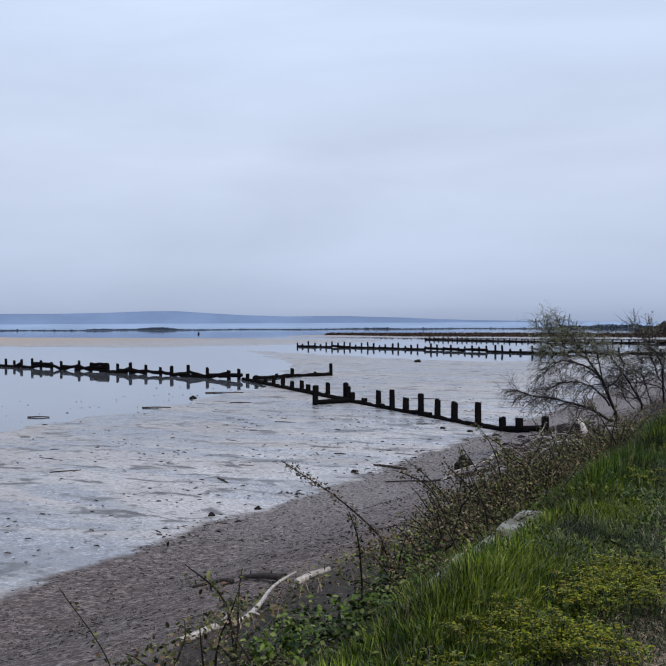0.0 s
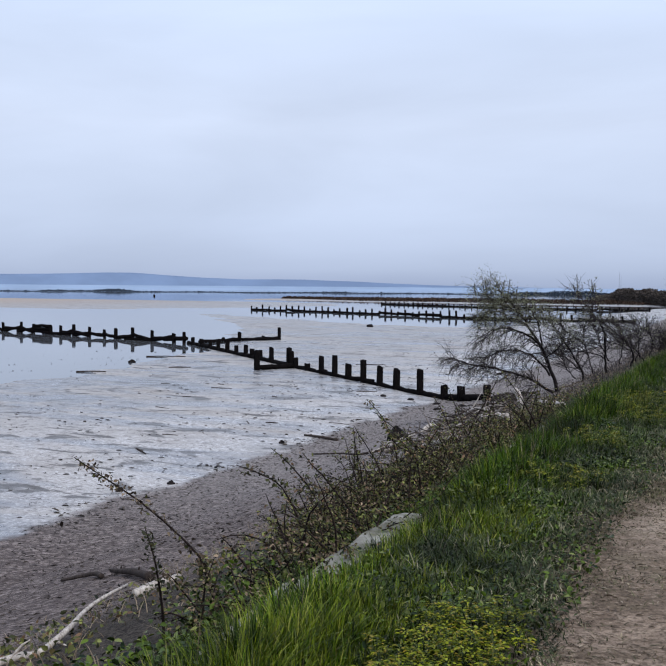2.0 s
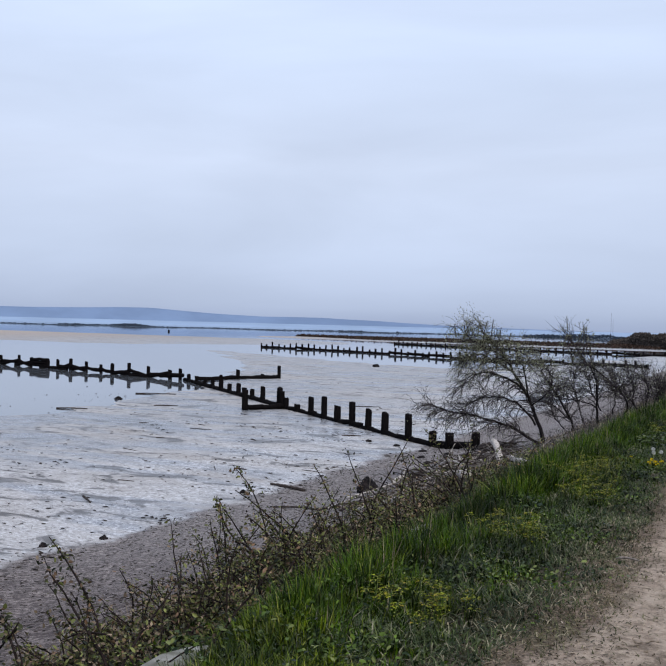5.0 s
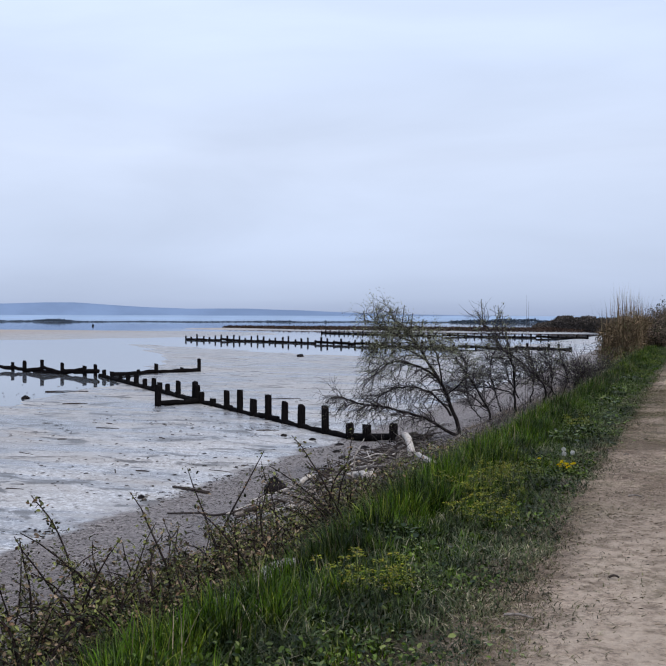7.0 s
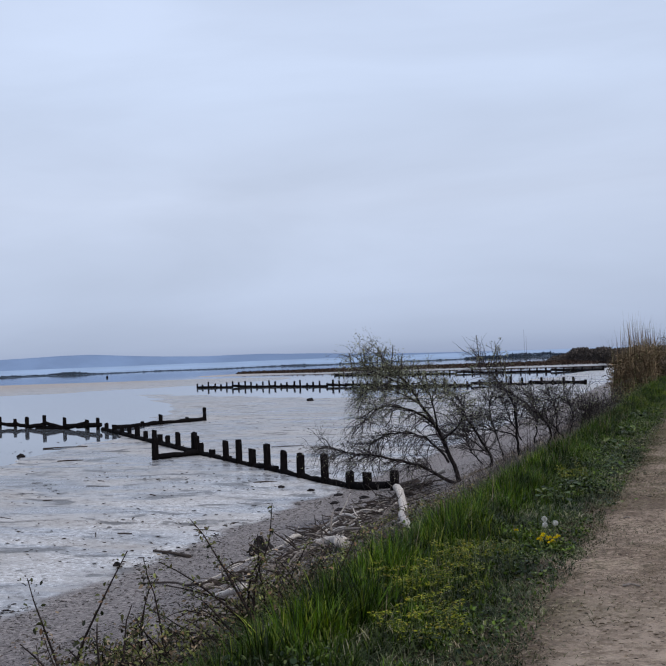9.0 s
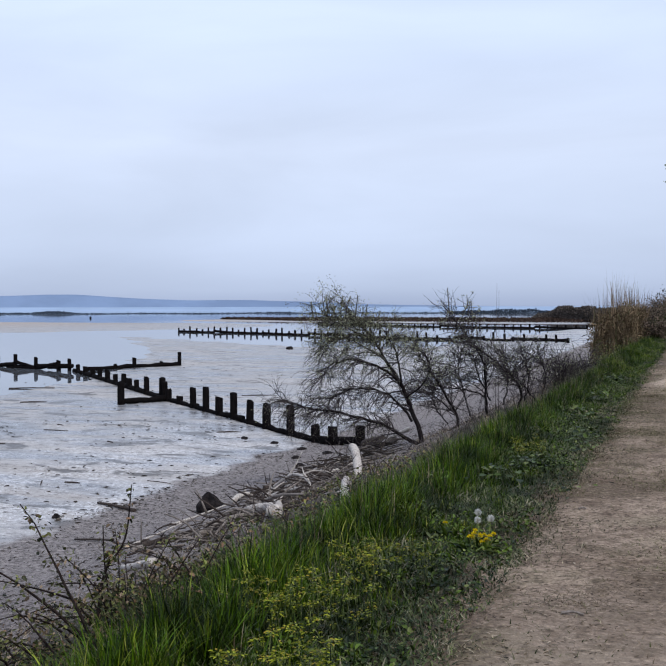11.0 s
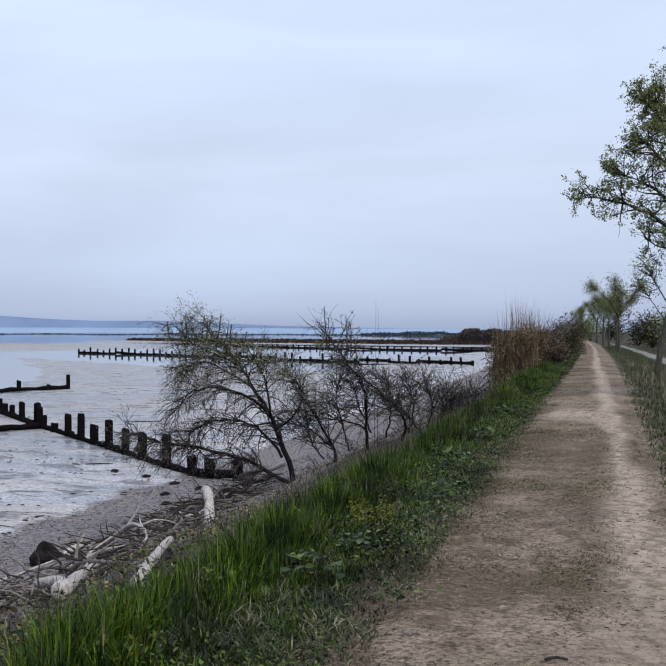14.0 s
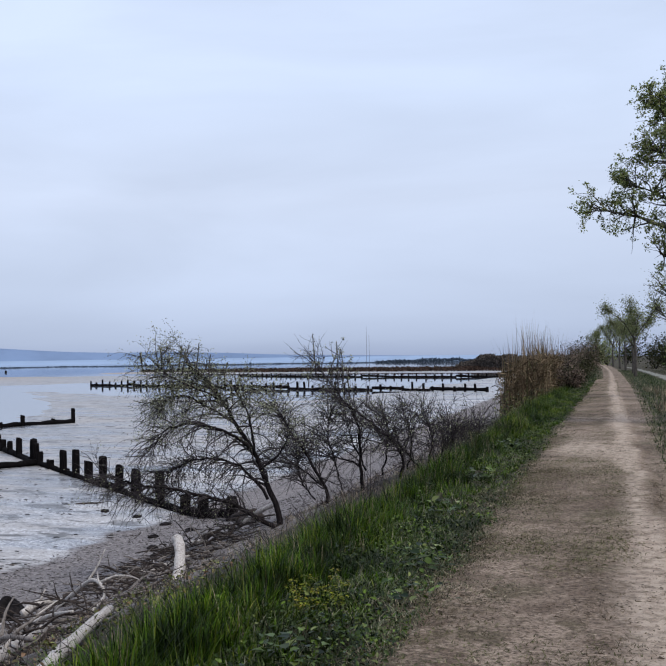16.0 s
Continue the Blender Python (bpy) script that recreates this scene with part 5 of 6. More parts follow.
for x, y, w, h, n in ((-1.2, 5.3, 0.30, 0.16, 100), (-1.5, 4.5, 0.32, 0.17, 100), (-1.2, 5.85, 0.26, 0.15, 75), (-1.3, 3.6, 0.35, 0.16, 110), (-1.05, 4.5, 0.25, 0.13, 70), (-1.85, 14.3, 0.34, 0.26, 110), (-1.75, 15.2, 0.3, 0.24, 80), (-1.65, 13.6, 0.26, 0.20, 70), (-1.75, 11.4, 0.25, 0.22, 70), (-1.6, 9.4, 0.3, 0.2, 70), (-2.0, 20.3, 0.25, 0.2, 50)):
    spurge(x, y, w, h, n if y < 9 else n // 2, "clump of yellow-green spurge in the grass")


def rosette(x, y, n, size, label):
    o = at_ground(x, y)
    top = base("broadleaf_weed", o, label, "weed", "broad-leaved weeds")
    a = rng.random(n) * 6.283
    c = np.stack([0.10 * rng.normal(size=n), 0.10 * rng.normal(size=n), 0.04 + 0.13 * rng.random(n)], 1)
    d = np.stack([np.cos(a), np.sin(a), 0.25 + 0 * a], 1)
    array_part("leaves", leaves(c, size * (0.6 + 0.7 * rng.random(n)), 0.85, 0.8, d), WEED, top)
    return top


for x, y, n, s in ((-1.95, 18.6, 34, 0.10), (-1.75, 19.2, 40, 0.10), (-2.3, 18.2, 22, 0.10), (-1.6, 21.6, 36, 0.10), (-1.45, 20.5, 30, 0.08), (-2.05, 24.0, 40, 0.12), (-0.88, 10.55, 26, 0.05), (-1.25, 18.0, 22, 0.07), (-1.7, 12.4, 20, 0.07), (-2.2, 27.0, 40, 0.13), (-2.4, 31.0, 40, 0.14)):
    rosette(x, y, n, s * 0.62, "broad-leaved green weed beside the path")


def dandelions(x, y, blooms, clocks, label):
    o = at_ground(x, y)
    top = base("dandelion", o, label, "flower", "dandelions")
    array_part("leaves", leaves(np.array([(0.05 * rng.normal(), 0.05 * rng.normal(), 0.03) for _ in range(18 + 6 * blooms)]), 0.10, 0.35, 0.8), WEED, top)
    for k in range(blooms + clocks):
        a = k * 2.4
        rr = 0.02 + 0.065 * rng.random() * (blooms > 2)
        white = k >= blooms
        tip = np.array([rr * math.cos(a), rr * math.sin(a), 0.20 + 0.05 * rng.random() if white else 0.07 + 0.07 * rng.random()])
        stalk = array_part("stalk", tube(spline([(tip[0] * 0.4, tip[1] * 0.4, 0), tip * (0.8, 0.8, 0.5), tip], 6), 0.0028, 4), WEED, top)
        m_ = 220 if white else 60
        d = rng.normal(size=(m_, 3))
        if white:
            d /= np.linalg.norm(d, axis=1, keepdims=True)
            array_part("seed_head", leaves(np.repeat(tip[None], m_, 0) + d * 0.004, 0.021, 0.12, 0.0, d * 6), WHITE, stalk, "white dandelion clock")
        else:
            d[:, 2] = np.abs(d[:, 2]) * 0.5
            d /= np.linalg.norm(d, axis=1, keepdims=True)
            array_part("flower_head", leaves(np.repeat(tip[None], m_, 0), 0.019, 0.3, 0.3, d * 3), YELLOW, stalk, "yellow dandelion bloom")


dandelions(-1.47, 16.15, 13, 3, "dandelion clump with yellow blooms and white clocks")
dandelions(-1.79, 16.4, 1, 0, "single yellow dandelion in the grass")

# dry litter on the path and its margin
p = np.concatenate([scatter(26000, -1.15, 1.2, 4, 24), scatter(8000, -1.0, 1.0, 24, 50)])
p = clumped(p, 0.7, 81, lambda f: 0.15 + 2.4 * (f - 0.42))
n = len(p)
p[:, 2] += 0.022
d = np.stack([rng.normal(size=n), rng.normal(size=n), 0.05 * rng.normal(size=n)], 1)
tagged(array_part("path_litter", leaves(p, 0.010 + 0.035 * rng.random(n) ** 2, 0.16, 0.97, d * 3), STRAW), "dry straw and chaff strewn on the path", "litter", kind="stuff")
p = np.concatenate([scatter(34000, -1.0, 1.2, 4, 24), scatter(12000, -0.9, 1.0, 24, 50)])
p = clumped(p, 0.9, 82, lambda f: 0.05 + 3.0 * (f - 0.47))
n = len(p)
p[:, 2] += 0.022
d = np.stack([rng.normal(size=n), 0.6 * rng.normal(size=n), 0.08 * rng.normal(size=n)], 1)
tagged(array_part("dark_chaff", leaves(p, 0.007 + 0.022 * rng.random(n) ** 3, 0.3, 0.95, d * 3), WRACK), "dark rotted leaf scraps trodden into the path", "litter", kind="stuff")
p = np.concatenate([scatter(95000, -1.35, -0.1, 2.6, 26), scatter(40000, -1.25, -0.2, 26, 60), scatter(30000, 0.75, 1.5, 6, 40)])
p = clumped(p, 0.6, 84, lambda f: 0.15 + 2.6 * (f - 0.36))
d_ = p[:, 0] - bend(p[:, 1])
p[:, 2] += 0.016
d_ = np.where(d_ > 0.5, 0.95 - d_, d_ - path_edge(p[:, 1]) + 0.14 * rough2(p[:, 0], p[:, 1], 0.5, 76, 3))
p = p[rng.random(len(p)) < np.interp(d_, [-0.5, -0.2, 0.05, 0.25, 0.6], [0.5, 1, 0.75, 0.3, 0.0])]
tagged(array_part("dry_turf", tuft_blades(p, 0.016 + 0.024 * rng.random(len(p)), 0.006, 1.5), DRYTURF), "flattened dry turf along the margins of the path", "grass", kind="stuff")
def trodden(p, scale, seed, low, steep):
    """Keeps places off the bare tracks, thinned out into soft patches."""
    off = p[:, 0] - bend(p[:, 1])
    f = 0.5 + 0.5 * rough2(p[:, 0], p[:, 1] * 0.6, scale, seed, 4)
    inner = np.interp(off - path_edge(p[:, 1]), [-0.1, 0.12], [0.3, 1.0])
    p = p[rng.random(len(p)) < np.clip(low + steep * (f - 0.42), 0, 1) * inner * (1 - 0.88 * wornness(off, p[:, 1]))]
    return p + np.array([0, 0, 0.018])


p = trodden(np.concatenate([scatter(60000, -0.95, 1.1, 5, 17), scatter(110000, -0.95, 0.75, 15, 30), scatter(26000, -1.0, 0.4, 30, 55)]), 0.8, 90, 0.05, 2.6)
tagged(array_part("path_fibre", tuft_blades(p, 0.008 + 0.016 * rng.random(len(p)), 0.0045, 1.9), FIBRE), "brown dead grass fibres matted on the path", "litter", kind="stuff")
p = trodden(np.concatenate([along_middle(14000, -0.35, 0.3, 8, 20), scatter(60000, -0.9, 0.55, 18, 32), scatter(90000, -1.05, 0.35, 30, 75)]), 0.9, 83, 0.14, 2.4)
tagged(array_part("path_grass", tuft_blades(p, 0.010 + 0.018 * rng.random(len(p)), 0.006, 1.7), OLIVE), "sparse flattened grass in the middle of the path", "grass", kind="stuff")
for k, (x, y, a) in enumerate(((-1.05, 17.56, 0.7), (-0.36, 17.37, 0.2), (-0.9, 11.3, 0.0), (-0.55, 12.2, 0.3), (-0.7, 14.9, 0.1), (-0.2, 16.2, 1.0), (-0.3, 18.9, 0.5))):
    ln = 0.03 + 0.022 * (k % 3)
    dx, dy = math.cos(a) * ln, math.sin(a) * ln
    log("twig", [on(x - dx, y - dy, 0.02), on(x, y, 0.03), on(x + dx, y + dy, 0.02)], 0.008, 0.006, (GREYWOOD, DARKWOOD)[k % 2], "small dry twig lying on the path", 5, 0, "twigs on the path")

p = np.concatenate([scatter(1500, -1.0, -0.35, 3.2, 9.0), scatter(700, -0.95, -0.2, 9.0, 24)])
n = len(p)
p[:, 2] += 0.028
d = np.stack([rng.normal(size=n), 0.6 * rng.normal(size=n), 0.1 * rng.normal(size=n)], 1)
tagged(array_part("dry_chips", leaves(p, 0.008 + 0.032 * rng.random(n) ** 2, 0.24, 0.97, d * 3), CHIPS), "pale dry stalks broken on the edge of the path", "litter", kind="stuff")

# tangled heap of dead wood at the foot of the bank
heap = []
for k in range(760):
    yv = 20.5 + 14 * rng.random()
    xv = -5.2 - 0.22 * (yv - 20.5) - 2.2 * rng.random() ** 1.3
    d = rng.normal(size=3) * (1, 1, 0.35)
    b = branch(on(xv, yv, 0.02 + 0.30 * rng.random() ** 2), d, 0.15 + 0.5 * rng.random(), 5, 0.2, 0.15)
    b[:, 2] = np.maximum(b[:, 2], ground_z(b[:, 0], b[:, 1]) + 0.01)
    heap.append(tube(b, np.linspace(0.012, 0.005, 5) * rng.uniform(0.6, 1.8), 4))
tagged(array_part("dead_brushwood", joined(heap[:500]), DARKWOOD), "tangled dark dead brushwood washed up on the bank", "brushwood", kind="stuff")
tagged(array_part("grey_brushwood", joined(heap[500:]), GREYWOOD), "tangled grey dead brushwood washed up on the bank", "brushwood", kind="stuff")

# bare undergrowth between the grass and the shrubs
under = []
for k in range(560):
    yv = 19 + 28 * rng.random()
    xv = float(side(-3.0 - 2.2 * rng.random() ** 1.3 - (0.8 * rng.random() if yv > 29 else 0), yv))
    b = branch(on(xv, yv, -0.02), (0.7 * rng.normal(), 0.7 * rng.normal(), 1), (0.2 + 0.40 * rng.random()) * (1.1 if yv > 28 else 0.7), 5, 0.5, 0.2)
    under.append(tube(b, np.linspace(0.006, 0.002, 5), 3))
    for _ in range(2):
        i = rng.integers(1, 4)
        under.append(tube(branch(b[i], b[i + 1] - b[i] + 0.08 * rng.normal(size=3), 0.1 + 0.2 * rng.random(), 4, 0.2, 0.2), np.linspace(0.0035, 0.0015, 4), 3))
tagged(array_part("bare_undergrowth", joined(under), WITHY), "tangled bare grey-brown stems along the bank", "undergrowth", kind="stuff")

# brush and wrack on the bank and the beach
p = scatter(32000, -6.6, -2.35, 2.5, 46)
p = clumped(p, 0.8, 85, lambda f: 0.15 + 1.9 * (f - 0.35))
tagged(array_part("bank_brush", tuft_blades(p, 0.05 + 0.16 * rng.random(len(p)) ** 2, 0.006, 1.2), STRAW), "dead grey-brown stalks and litter on the bank", "brush", kind="stuff")
p = scatter(9000, -5.4, -2.35, 2.5, 26)
p = clumped(p, 0.9, 86, lambda f: 2.2 * (f - 0.42))
p[:, 2] += 0.12 * rng.random(len(p))
q = np.repeat(p, 3, 0) + 0.04 * rng.normal(size=(3 * len(p), 3))
tagged(array_part("bank_weeds", leaves(q, 0.03 + 0.035 * rng.random(len(q)), 0.65, 0.4), BRAMBLE), "low dull green leaves covering the bank", "weeds", kind="stuff")
p = np.concatenate([scatter(5200, -3.3, -2.5, 3.0, 20), scatter(4000, -3.3, -2.55, 3.0, 12)])
p = clumped(p, 0.7, 88, lambda f: 2.4 * (f - 0.42))
p[:, 2] += 0.05 + 0.18 * rng.random(len(p))
q = np.repeat(p, 3, 0) + 0.03 * rng.normal(size=(3 * len(p), 3))
tagged(array_part("wall_weeds", leaves(q, 0.03 + 0.03 * rng.random(len(q)), 0.65, 0.5), WEED), "fresh green weeds creeping over the low wall", "weeds", kind="stuff")
p = scatter(50000, -13.0, -5.0, 3, 44)
p = clumped(p, 1.3, 87, lambda f: 0.25 + 1.6 * (f - 0.35))
n = len(p)
p[:, 2] += 0.02
d = np.stack([1.2 * rng.normal(size=n), rng.normal(size=n), 0.25 * rng.normal(size=n)], 1)
tagged(array_part("beach_wrack", leaves(p, 0.016 + 0.085 * rng.random(n) ** 2.5, 0.28, 0.88, d * 2), WRACK), "dark scraps of weed and wood strewn over the beach", "wrack", kind="stuff")
p = np.concatenate([scatter(3500, -13.6, -12.3, 5, 60), scatter(8000, -26, -13, 10, 60), scatter(4000, -46, -20, 20, 90)])
p = clumped(p, 2.2, 89, lambda f: 0.06 + 1.9 * (f - 0.42))
n = len(p)
p[:, 2] = np.maximum(p[:, 2], SEA) + 0.022
d = np.stack([1.6 * rng.normal(size=n), 0.5 * rng.normal(size=n), 0.06 * rng.normal(size=n)], 1)
tagged(array_part("mud_litter", leaves(p, 0.03 + 0.20 * rng.random(n) ** 3, 0.35, 0.93, d * 2), WRACK), "small dark scraps of weed and shell on the mud", "wrack", kind="stuff")


# ---- further along the dike ----
p = np.concatenate([scatter(12000, -2.6, -0.5, 80, 150, 1.3), scatter(40000, 0.9, 3.7, 22, 120, 1.7), scatter(14000, 1.35, 3.7, -1, 22), scatter(12000, 5.8, 14, 40, 150)])
tall = 0.07 + 0.22 * rng.random(len(p)) ** 2
off = p[:, 0] - bend(p[:, 1])
tall *= np.interp(off, [-2.6, -1.2, -0.5, 0.9, 2.2, 14], [1.9, 1.2, 0.5, 0.4, 1.2, 1.8])
tagged(array_part("far_grass", tuft_blades(p, tall * 0.8, 0.016, 0.6), SHORT), "rough grass on both shoulders of the dike further on", "grass", kind="stuff")
p = scatter(5000, 1.3, 3.6, 22, 60)
p = clumped(p, 1.0, 91, lambda f: 3 * (f - 0.5))
tagged(array_part("verge_stalks", tuft_blades(p, 0.2 + 0.25 * rng.random(len(p)), 0.012, 0.4), STRAW), "dry brown stalks in the verge", "grass", kind="stuff")

n = 1900
yv = 55 + 13 * rng.random(n)
uv = -4.4 + 1.9 * rng.random(n)
p = np.stack([side(uv, yv), yv, 0 * yv], 1)
p[:, 2] = ground_z(p[:, 0], p[:, 1])
edge = 1 + 0.45 * rough2(yv, uv * 3, 2.5, 93, 3)
h = (0.95 + 2.7 * rng.random(n) ** 3) * edge * np.interp(uv, [-4.4, -3.4, -2.5], [0.9, 1.1, 0.75]) - p[:, 2] * 0.5
tagged(array_part("reeds", blades(p, h, 0.03, 0.03 + 0.30 * rng.random(n) ** 1.5, rng.random(n) * 6.283, 0.8), REED), "tall dry tan reeds standing beside the path", "reeds", kind="stuff")
q = p[rng.integers(0, n, 6000)] + np.array([0, 0, 1.0]) * (0.2 + 1.7 * rng.random(6000))[:, None] + 0.14 * rng.normal(size=(6000, 3))
tagged(array_part("reed_leaves", leaves(q, 0.16 + 0.22 * rng.random(6000), 0.09, 0.1), REED), "dry drooping reed leaves", "reeds", kind="stuff")


def bush(x, y, wide, tall, n, size, material, label, name="bush", stems=7, thick=0.03):
    """A loose bush: stems that fork, with leaves gathered round their ends."""
    o = at_ground(x, y)
    top = base(name, o, label, "bush", "bushes along the dike")
    wood, ends = [], []
    for k in range(stems):
        a = rng.random() * 6.283
        d = np.array([math.cos(a) * wide / tall * 0.8, math.sin(a) * wide / tall * 0.8, 1.0])
        s = branch((0.1 * d[0], 0.1 * d[1], -0.05), d, tall * rng.uniform(0.65, 1.05), 8, 0.1, 0.10)
        wood.append(tube(s, np.linspace(thick, thick * 0.25, 8), 4))
        for _ in range(8):
            j = rng.integers(2, 7)
            b = branch(s[j], rng.normal(size=3) + (0, 0, 0.6), wide * rng.uniform(0.3, 0.7), 5, 0.2, 0.15)
            wood.append(tube(b, np.linspace(thick * 0.35, thick * 0.12, 5), 3))
            ends += [b[-1], b[-2], b[2]]
    for w in wood[::9]:
        array_part("stem", w, BARK, top)
    tagged(array_part("twig_mass", joined([w for i, w in enumerate(wood) if i % 9]), BARK, top), kind="stuff")
    ends = np.array(ends)
    q = ends[rng.integers(0, len(ends), n)] + rng.normal(size=(n, 3)) * wide * 0.13
    q[:, 2] = np.maximum(q[:, 2], 0.02)
    array_part("leaves", leaves(q, size * (0.6 + 0.8 * rng.random(n)), 0.6, 0.2), material, top)
    return top


def withies(x, y, wide, tall, n, label):
    """Thin bare stems that stand close together."""
    o = at_ground(x, y)
    top = base("bare_thicket", o, label, "shrub", "bare thickets on the bank")
    for k in range(n):
        p = (wide * rng.normal() * 0.5, wide * rng.normal() * 0.8)
        z = float(ground_z(x + p[0], y + p[1])) - o.z
        s = branch((*p, z - 0.03), (rng.normal() * 0.28, rng.normal() * 0.28, 1), tall * rng.uniform(0.55, 1.1), 7, 0.05, 0.07)
        stem = array_part("stem", tube(s, np.linspace(0.009, 0.003, 7), 4), WITHY, top)
        tw = []
        for _ in range(7):
            i = rng.integers(1, 6)
            tw.append(tube(branch(s[i], s[i + 1] - s[i] + 0.05 * rng.normal(size=3), tall * rng.uniform(0.12, 0.35), 4, 0, 0.12), np.linspace(0.004, 0.002, 4), 3))
        tagged(array_part("twig_mass", joined(tw), WITHY, stem), kind="stuff")


for uu_, yv, w, h, n in ((-3.4, 34.8, 0.7, 1.15, 9), (-3.9, 36.8, 0.8, 1.2, 8), (-3.4, 38.8, 0.7, 1.0, 7), (-4.2, 40.5, 0.9, 1.1, 6), (-3.5, 42.5, 0.7, 0.9, 6), (-3.8, 46.0, 0.8, 0.9, 7)):
    withies(float(side(uu_, yv)), yv, w, h, n, "thicket of thin bare brown stems on the bank")
for k, (uu_, yv, w, h) in enumerate(((-3.0, 49.0, 0.8, 0.9), (-2.6, 51.0, 0.7, 0.8), (-2.9, 44.2, 0.6, 0.7))):
    bush(float(side(uu_, yv)), yv, w, h, 500, 0.07, BRAMBLE, "dark leafy bush at the edge of the bank", stems=10, thick=0.012)
for k, (uu_, yv, w, h) in enumerate(((-3.0, 73, 1.5, 2.5), (-2.5, 77, 1.5, 2.6), (-3.6, 79, 1.8, 2.9), (-2.0, 82, 1.3, 2.3), (-2.8, 87, 1.8, 2.7), (-2.0, 92, 1.4, 2.2), (-2.6, 99, 2.0, 2.8), (-2.0, 108, 1.8, 2.6), (-2.2, 118, 2.0, 3.0), (-2.4, 130, 2.4, 3.4), (-1.8, 62, 0.7, 1.2), (-1.7, 67, 0.8, 1.4), (-2.2, 145, 2.6, 3.8))):
    dark = k % 4 == 3
    bush(float(side(uu_, yv)), yv, w, h, 2300 if dark else 2100, 0.085, DARKSCRUB if dark else SCRUB, "dark evergreen bush beside the path" if dark else "brown leafless thicket beside the path", stems=9, thick=0.03)


def broadleaf(x, y, trunk, limbs, subs, sub_len, n_leaf, leaf, label, thin=1.6, spread=0.16, droop=0.1):
    """A young tree: trunk, limbs, twigs and loose clusters of leaves."""
    o = at_ground(x, y, -0.05)
    top = base("tree", o, label, "tree", "trees beside the path")
    main = spline(trunk, 14)
    array_part("trunk", tube(main, np.linspace(limbs[0][1] * 1.7, limbs[0][1] * 0.7, 14), 9), TREEBARK, top, smooth=True)
    parts = [(spline(p, 14), 0.66 * r, 0.010, s) for p, r, s in limbs]
    thick, fine, tips = twiggy(parts, subs, sub_len, 5, sub_len * 0.5, droop, np.array([0, 0, 0.2]), thin)
    for t in thick:
        array_part("limb", t, TREEBARK, top, smooth=True)
    tagged(array_part("twig_mass", joined(fine), TREEBARK, top), kind="stuff")
    few = tips[rng.random(len(tips)) < 0.36]
    q = few[rng.integers(0, len(few), n_leaf)] + spread * rng.normal(size=(n_leaf, 3))
    array_part("leaves", leaves(q, leaf * (0.6 + 0.8 * rng.random(n_leaf)), 0.6, 0.15), FARLEAF if y > 45 else TREELEAF, top, "loose young green leaves")
    return top


broadleaf(1.72, 36.2, [(0, 0, 0), (0.05, 0, 1.2), (-0.05, 0, 2.6)], [
    ([(-0.05, 0, 2.4), (-0.75, 0, 3.6), (-1.5, 0.1, 4.35), (-2.3, 0, 4.7), (-2.95, -0.1, 4.85)], 0.10, 1.2),
    ([(-0.05, 0, 2.6), (-0.5, 0, 4.0), (-1.1, -0.2, 5.2), (-1.55, -0.2, 5.8), (-1.9, -0.3, 6.1)], 0.10, 1.4),
    ([(-0.4, 0, 3.4), (-1.2, 0.1, 4.7), (-1.8, 0.1, 5.15), (-2.3, 0.1, 5.35)], 0.04, 1.0),
    ([(-0.05, 0, 2.6), (-0.2, 0.2, 5.0), (-0.5, 0.2, 6.8), (-0.9, 0.1, 8.4)], 0.11, 1.5),
    ([(-0.4, 0, 3.1), (-1.0, 0.2, 3.5), (-1.5, 0.3, 3.75), (-1.75, 0.3, 3.95)], 0.035, 0.45),
    ([(0, 0, 2.6), (0.6, 0.2, 4.2), (1.2, 0.3, 5.6), (1.6, 0.2, 7.0)], 0.10, 1.3),
    ([(-0.3, 0, 4.4), (-0.9, 0.4, 6.0), (-1.4, 0.5, 7.0)], 0.05, 1.1),
    ([(-0.3, 0, 4.2), (-1.0, -0.1, 5.6), (-1.4, -0.1, 6.5), (-1.65, -0.1, 7.0)], 0.06, 1.4),
    ([(0, 0, 2.6), (0.4, -0.4, 4.2), (0.8, -1.2, 5.4), (0.9, -1.7, 6.2)], 0.07, 1.0),
], 26, 0.75, 27000, 0.050, "leaning roadside tree with young leaves and bare lower limbs", 1.6, 0.045)
broadleaf(0.4, 50.3, [(0, 0, 0), (0.2, 0, 1.4), (0.5, 0, 3.0)], [
    ([(0.5, 0, 3.0), (0.75, 0, 4.2), (0.9, 0, 5.6)], 0.075, 1.2),
    ([(0.4, 0, 2.6), (-0.1, 0, 3.5), (-0.5, 0.1, 4.2)], 0.04, 1.0),
    ([(0.5, 0, 3.0), (1.2, 0.2, 4.0), (1.8, 0.1, 4.8)], 0.05, 1.0),
    ([(0.3, 0, 2.0), (-0.2, 0.2, 2.8), (-0.6, 0.2, 3.4)], 0.03, 0.7),
], 16, 0.7, 1700, 0.066, "slender leaning tree with sparse pale spring leaves", 1.8)
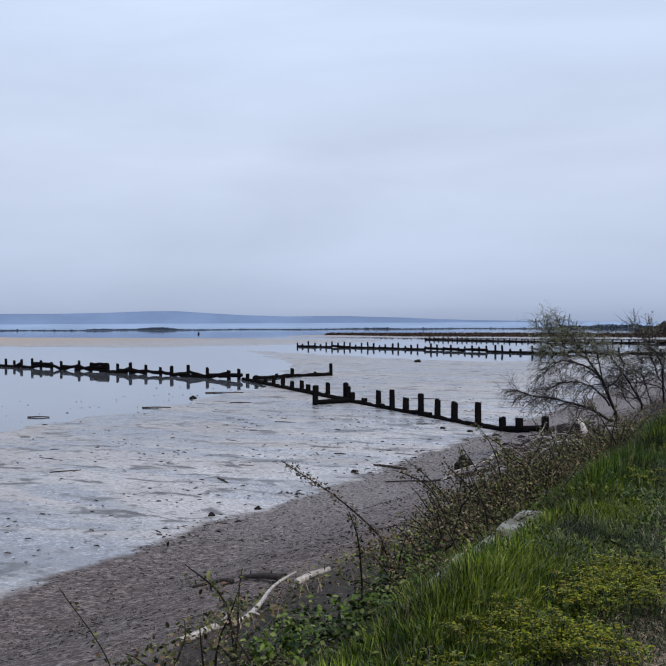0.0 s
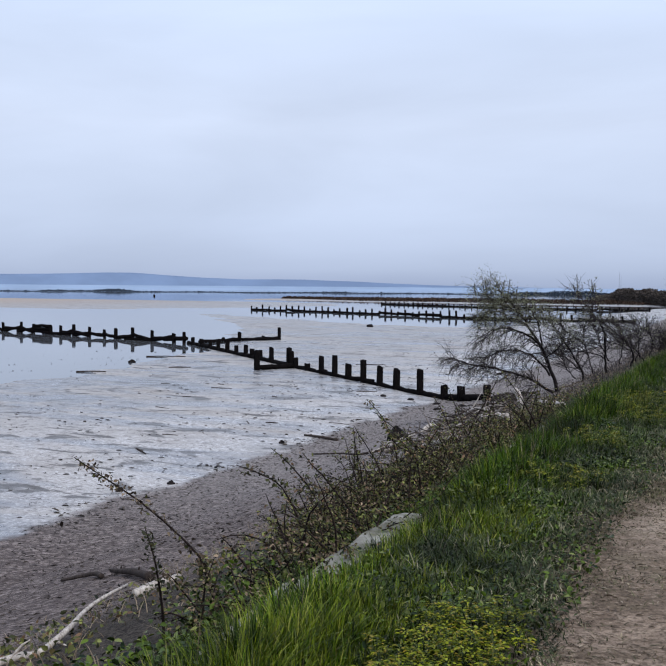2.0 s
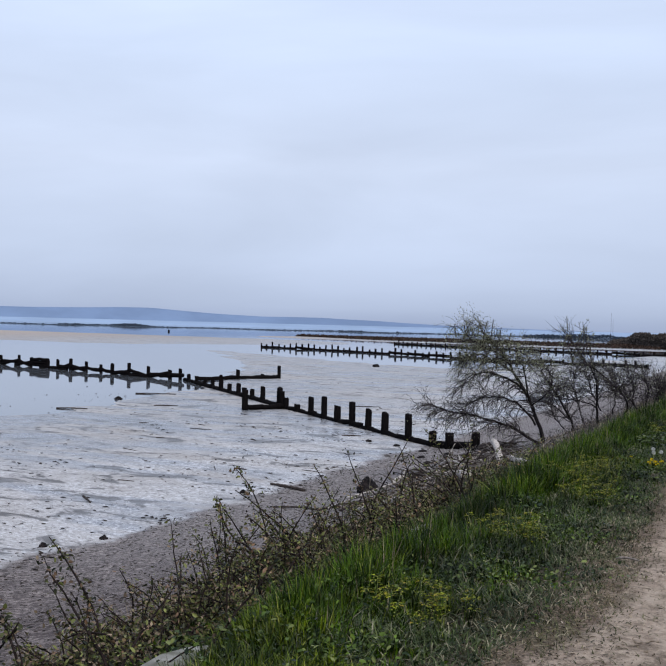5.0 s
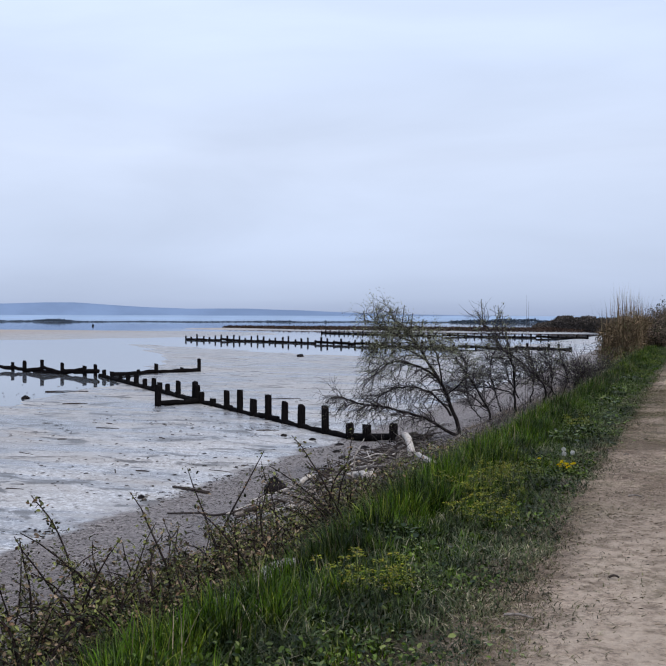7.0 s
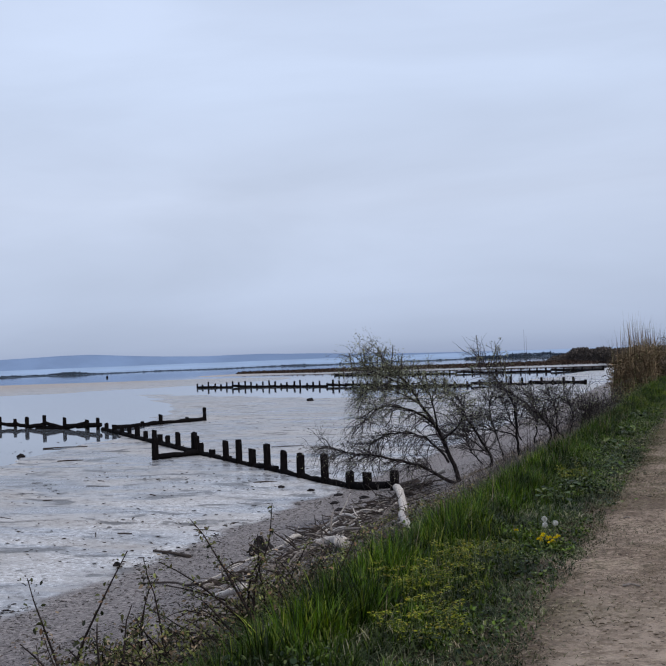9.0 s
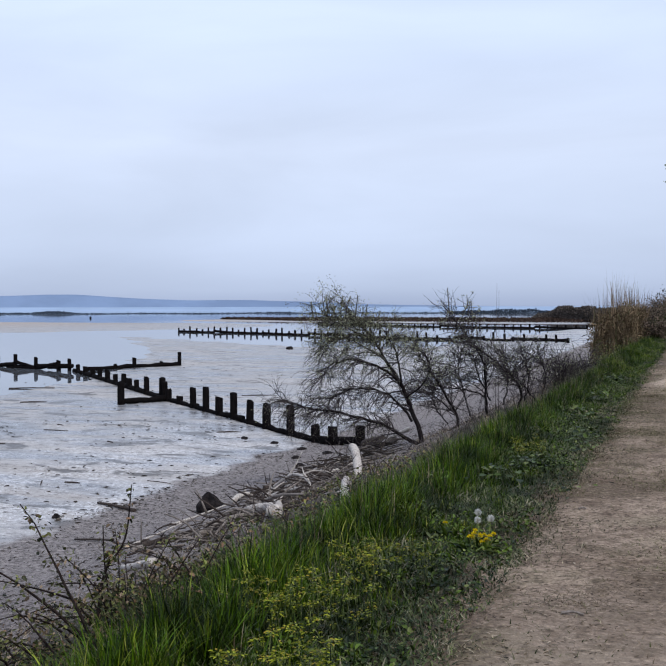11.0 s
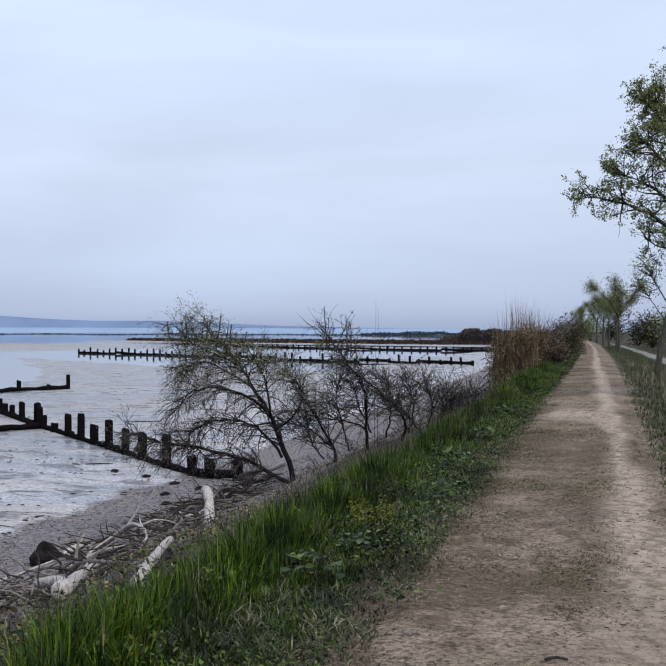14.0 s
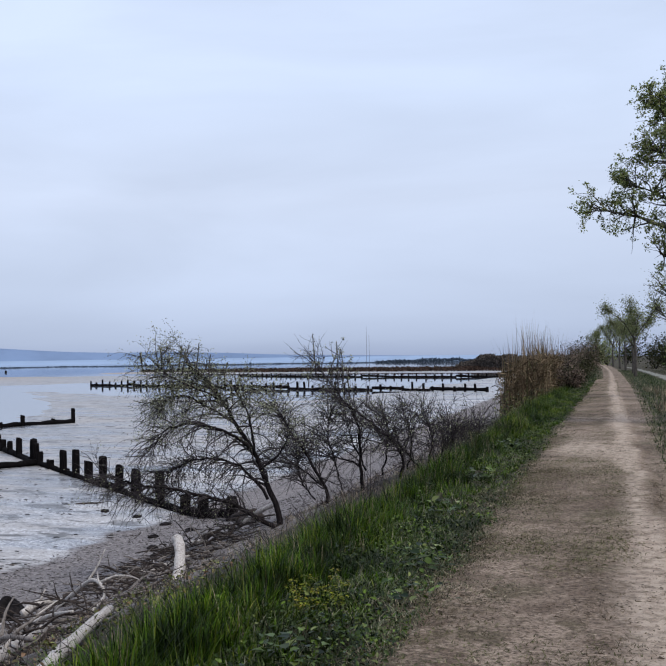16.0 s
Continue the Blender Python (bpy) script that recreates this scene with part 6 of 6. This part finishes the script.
row_tree = broadleaf(-1.85, 88.0, [(0, 0, 0), (0.05, 0, 1.6), (-0.05, 0, 3.0)], [
    ([(-0.05, 0, 2.8), (-0.7, 0, 3.9), (-1.5, 0, 4.6), (-1.9, 0, 4.9)], 0.08, 1.3),
    ([(-0.05, 0, 3.0), (-0.2, 0.3, 4.4), (-0.3, 0.3, 5.5)], 0.08, 1.3),
    ([(0, 0, 2.8), (0.7, 0, 3.8), (1.3, 0.2, 4.6), (1.6, 0.2, 5.0)], 0.07, 1.3),
    ([(0, 0, 2.6), (0.2, -0.7, 3.6), (0.3, -1.2, 4.4)], 0.05, 1.0),
], 14, 0.62, 6000, 0.085, "small round-headed tree in the row beside the path", 2.2, 0.2)
for k, (uu_, yv, s) in enumerate(((1.9, 101, 0.9), (1.7, 117, 0.95), (1.6, 135, 1.0), (1.4, 158, 1.1), (-0.7, 172, 1.0))):
    c = copy_thing(row_tree, pose(float(side(uu_, yv)), yv, float(ground_z(side(uu_, yv), yv)) - 0.05, 0, 0, 70 * k) @ Matrix.Scale(s, 4))
for k, (uu_, yv, w, h) in enumerate(((9.5, 75, 2.2, 3.4), (9.0, 88, 2.4, 3.6), (10, 100, 2.6, 4.0), (8.6, 115, 2.6, 4.0), (9.6, 132, 3.0, 4.6), (8.2, 150, 3.0, 4.6), (8.0, 172, 3.4, 5.2), (1.2, 186, 3.4, 4.6), (-1.5, 190, 3.2, 4.4), (4.5, 195, 3.6, 5.0), (9.0, 62, 1.8, 2.8))):
    bush(float(side(uu_, yv)), yv, w, h, 1900, 0.26, (DARKSCRUB, TREELEAF, DARKSCRUB)[k % 3], ("dark green shrub beyond the side track", "grey-green bushy tree beyond the side track", "dark green shrub beyond the side track")[k % 3], thick=0.06)


# ---- far flats ----
def far_mass(name, n, place, size, material, label):
    q = np.array([place() for _ in range(n)])
    tagged(array_part(name, leaves(q, size * (0.6 + 0.8 * rng.random(n)), 0.7, 0.2), material), label, "scrub", kind="stuff")


def on_spit():
    f = rng.random()
    x = -238 + 205 * f ** 0.9
    w = 50 * min(1.0, f * 3 + 0.06)
    y = 420 - 0.25 * (x + 150) + w * (2 * rng.random() - 1)
    return x, y, MUD + 0.2 + 0.35 * rng.random()


far_mass("marsh_plants", 26000, on_spit, 0.8, MARSH, "low brown salt marsh on a spit of mud")


def in_belt():
    f = 1.45 * rng.random()
    x, y = -112 + 66 * f, 575 - 225 * f
    g = rng.normal() * 9
    top = 0.8 + 4.6 * min(1.0, f * 1.7) - 1.6 * max(0.0, f - 0.9) + 1.2 * float(rough2(np.array([f * 40]), np.array([0.0]), 3.0, 95, 3)[0])
    return x - 0.2 * g, y + g, MUD + top * rng.random() ** 0.7


far_mass("distant_scrub", 30000, in_belt, 0.62, FARSCRUB, "belt of brown scrub along the far bank")


def in_far_trees():
    f = rng.random()
    x, y = -330 + 260 * f, 1180 + 20 * f
    c = round(x / 13) * 13
    h = 1.2 + 4.0 * abs(float(rough2(np.array([c]), np.array([3.0]), 30.0, 97, 2)[0]))
    return x, y + 8 * rng.normal(), MUD + h * rng.random() ** 0.6


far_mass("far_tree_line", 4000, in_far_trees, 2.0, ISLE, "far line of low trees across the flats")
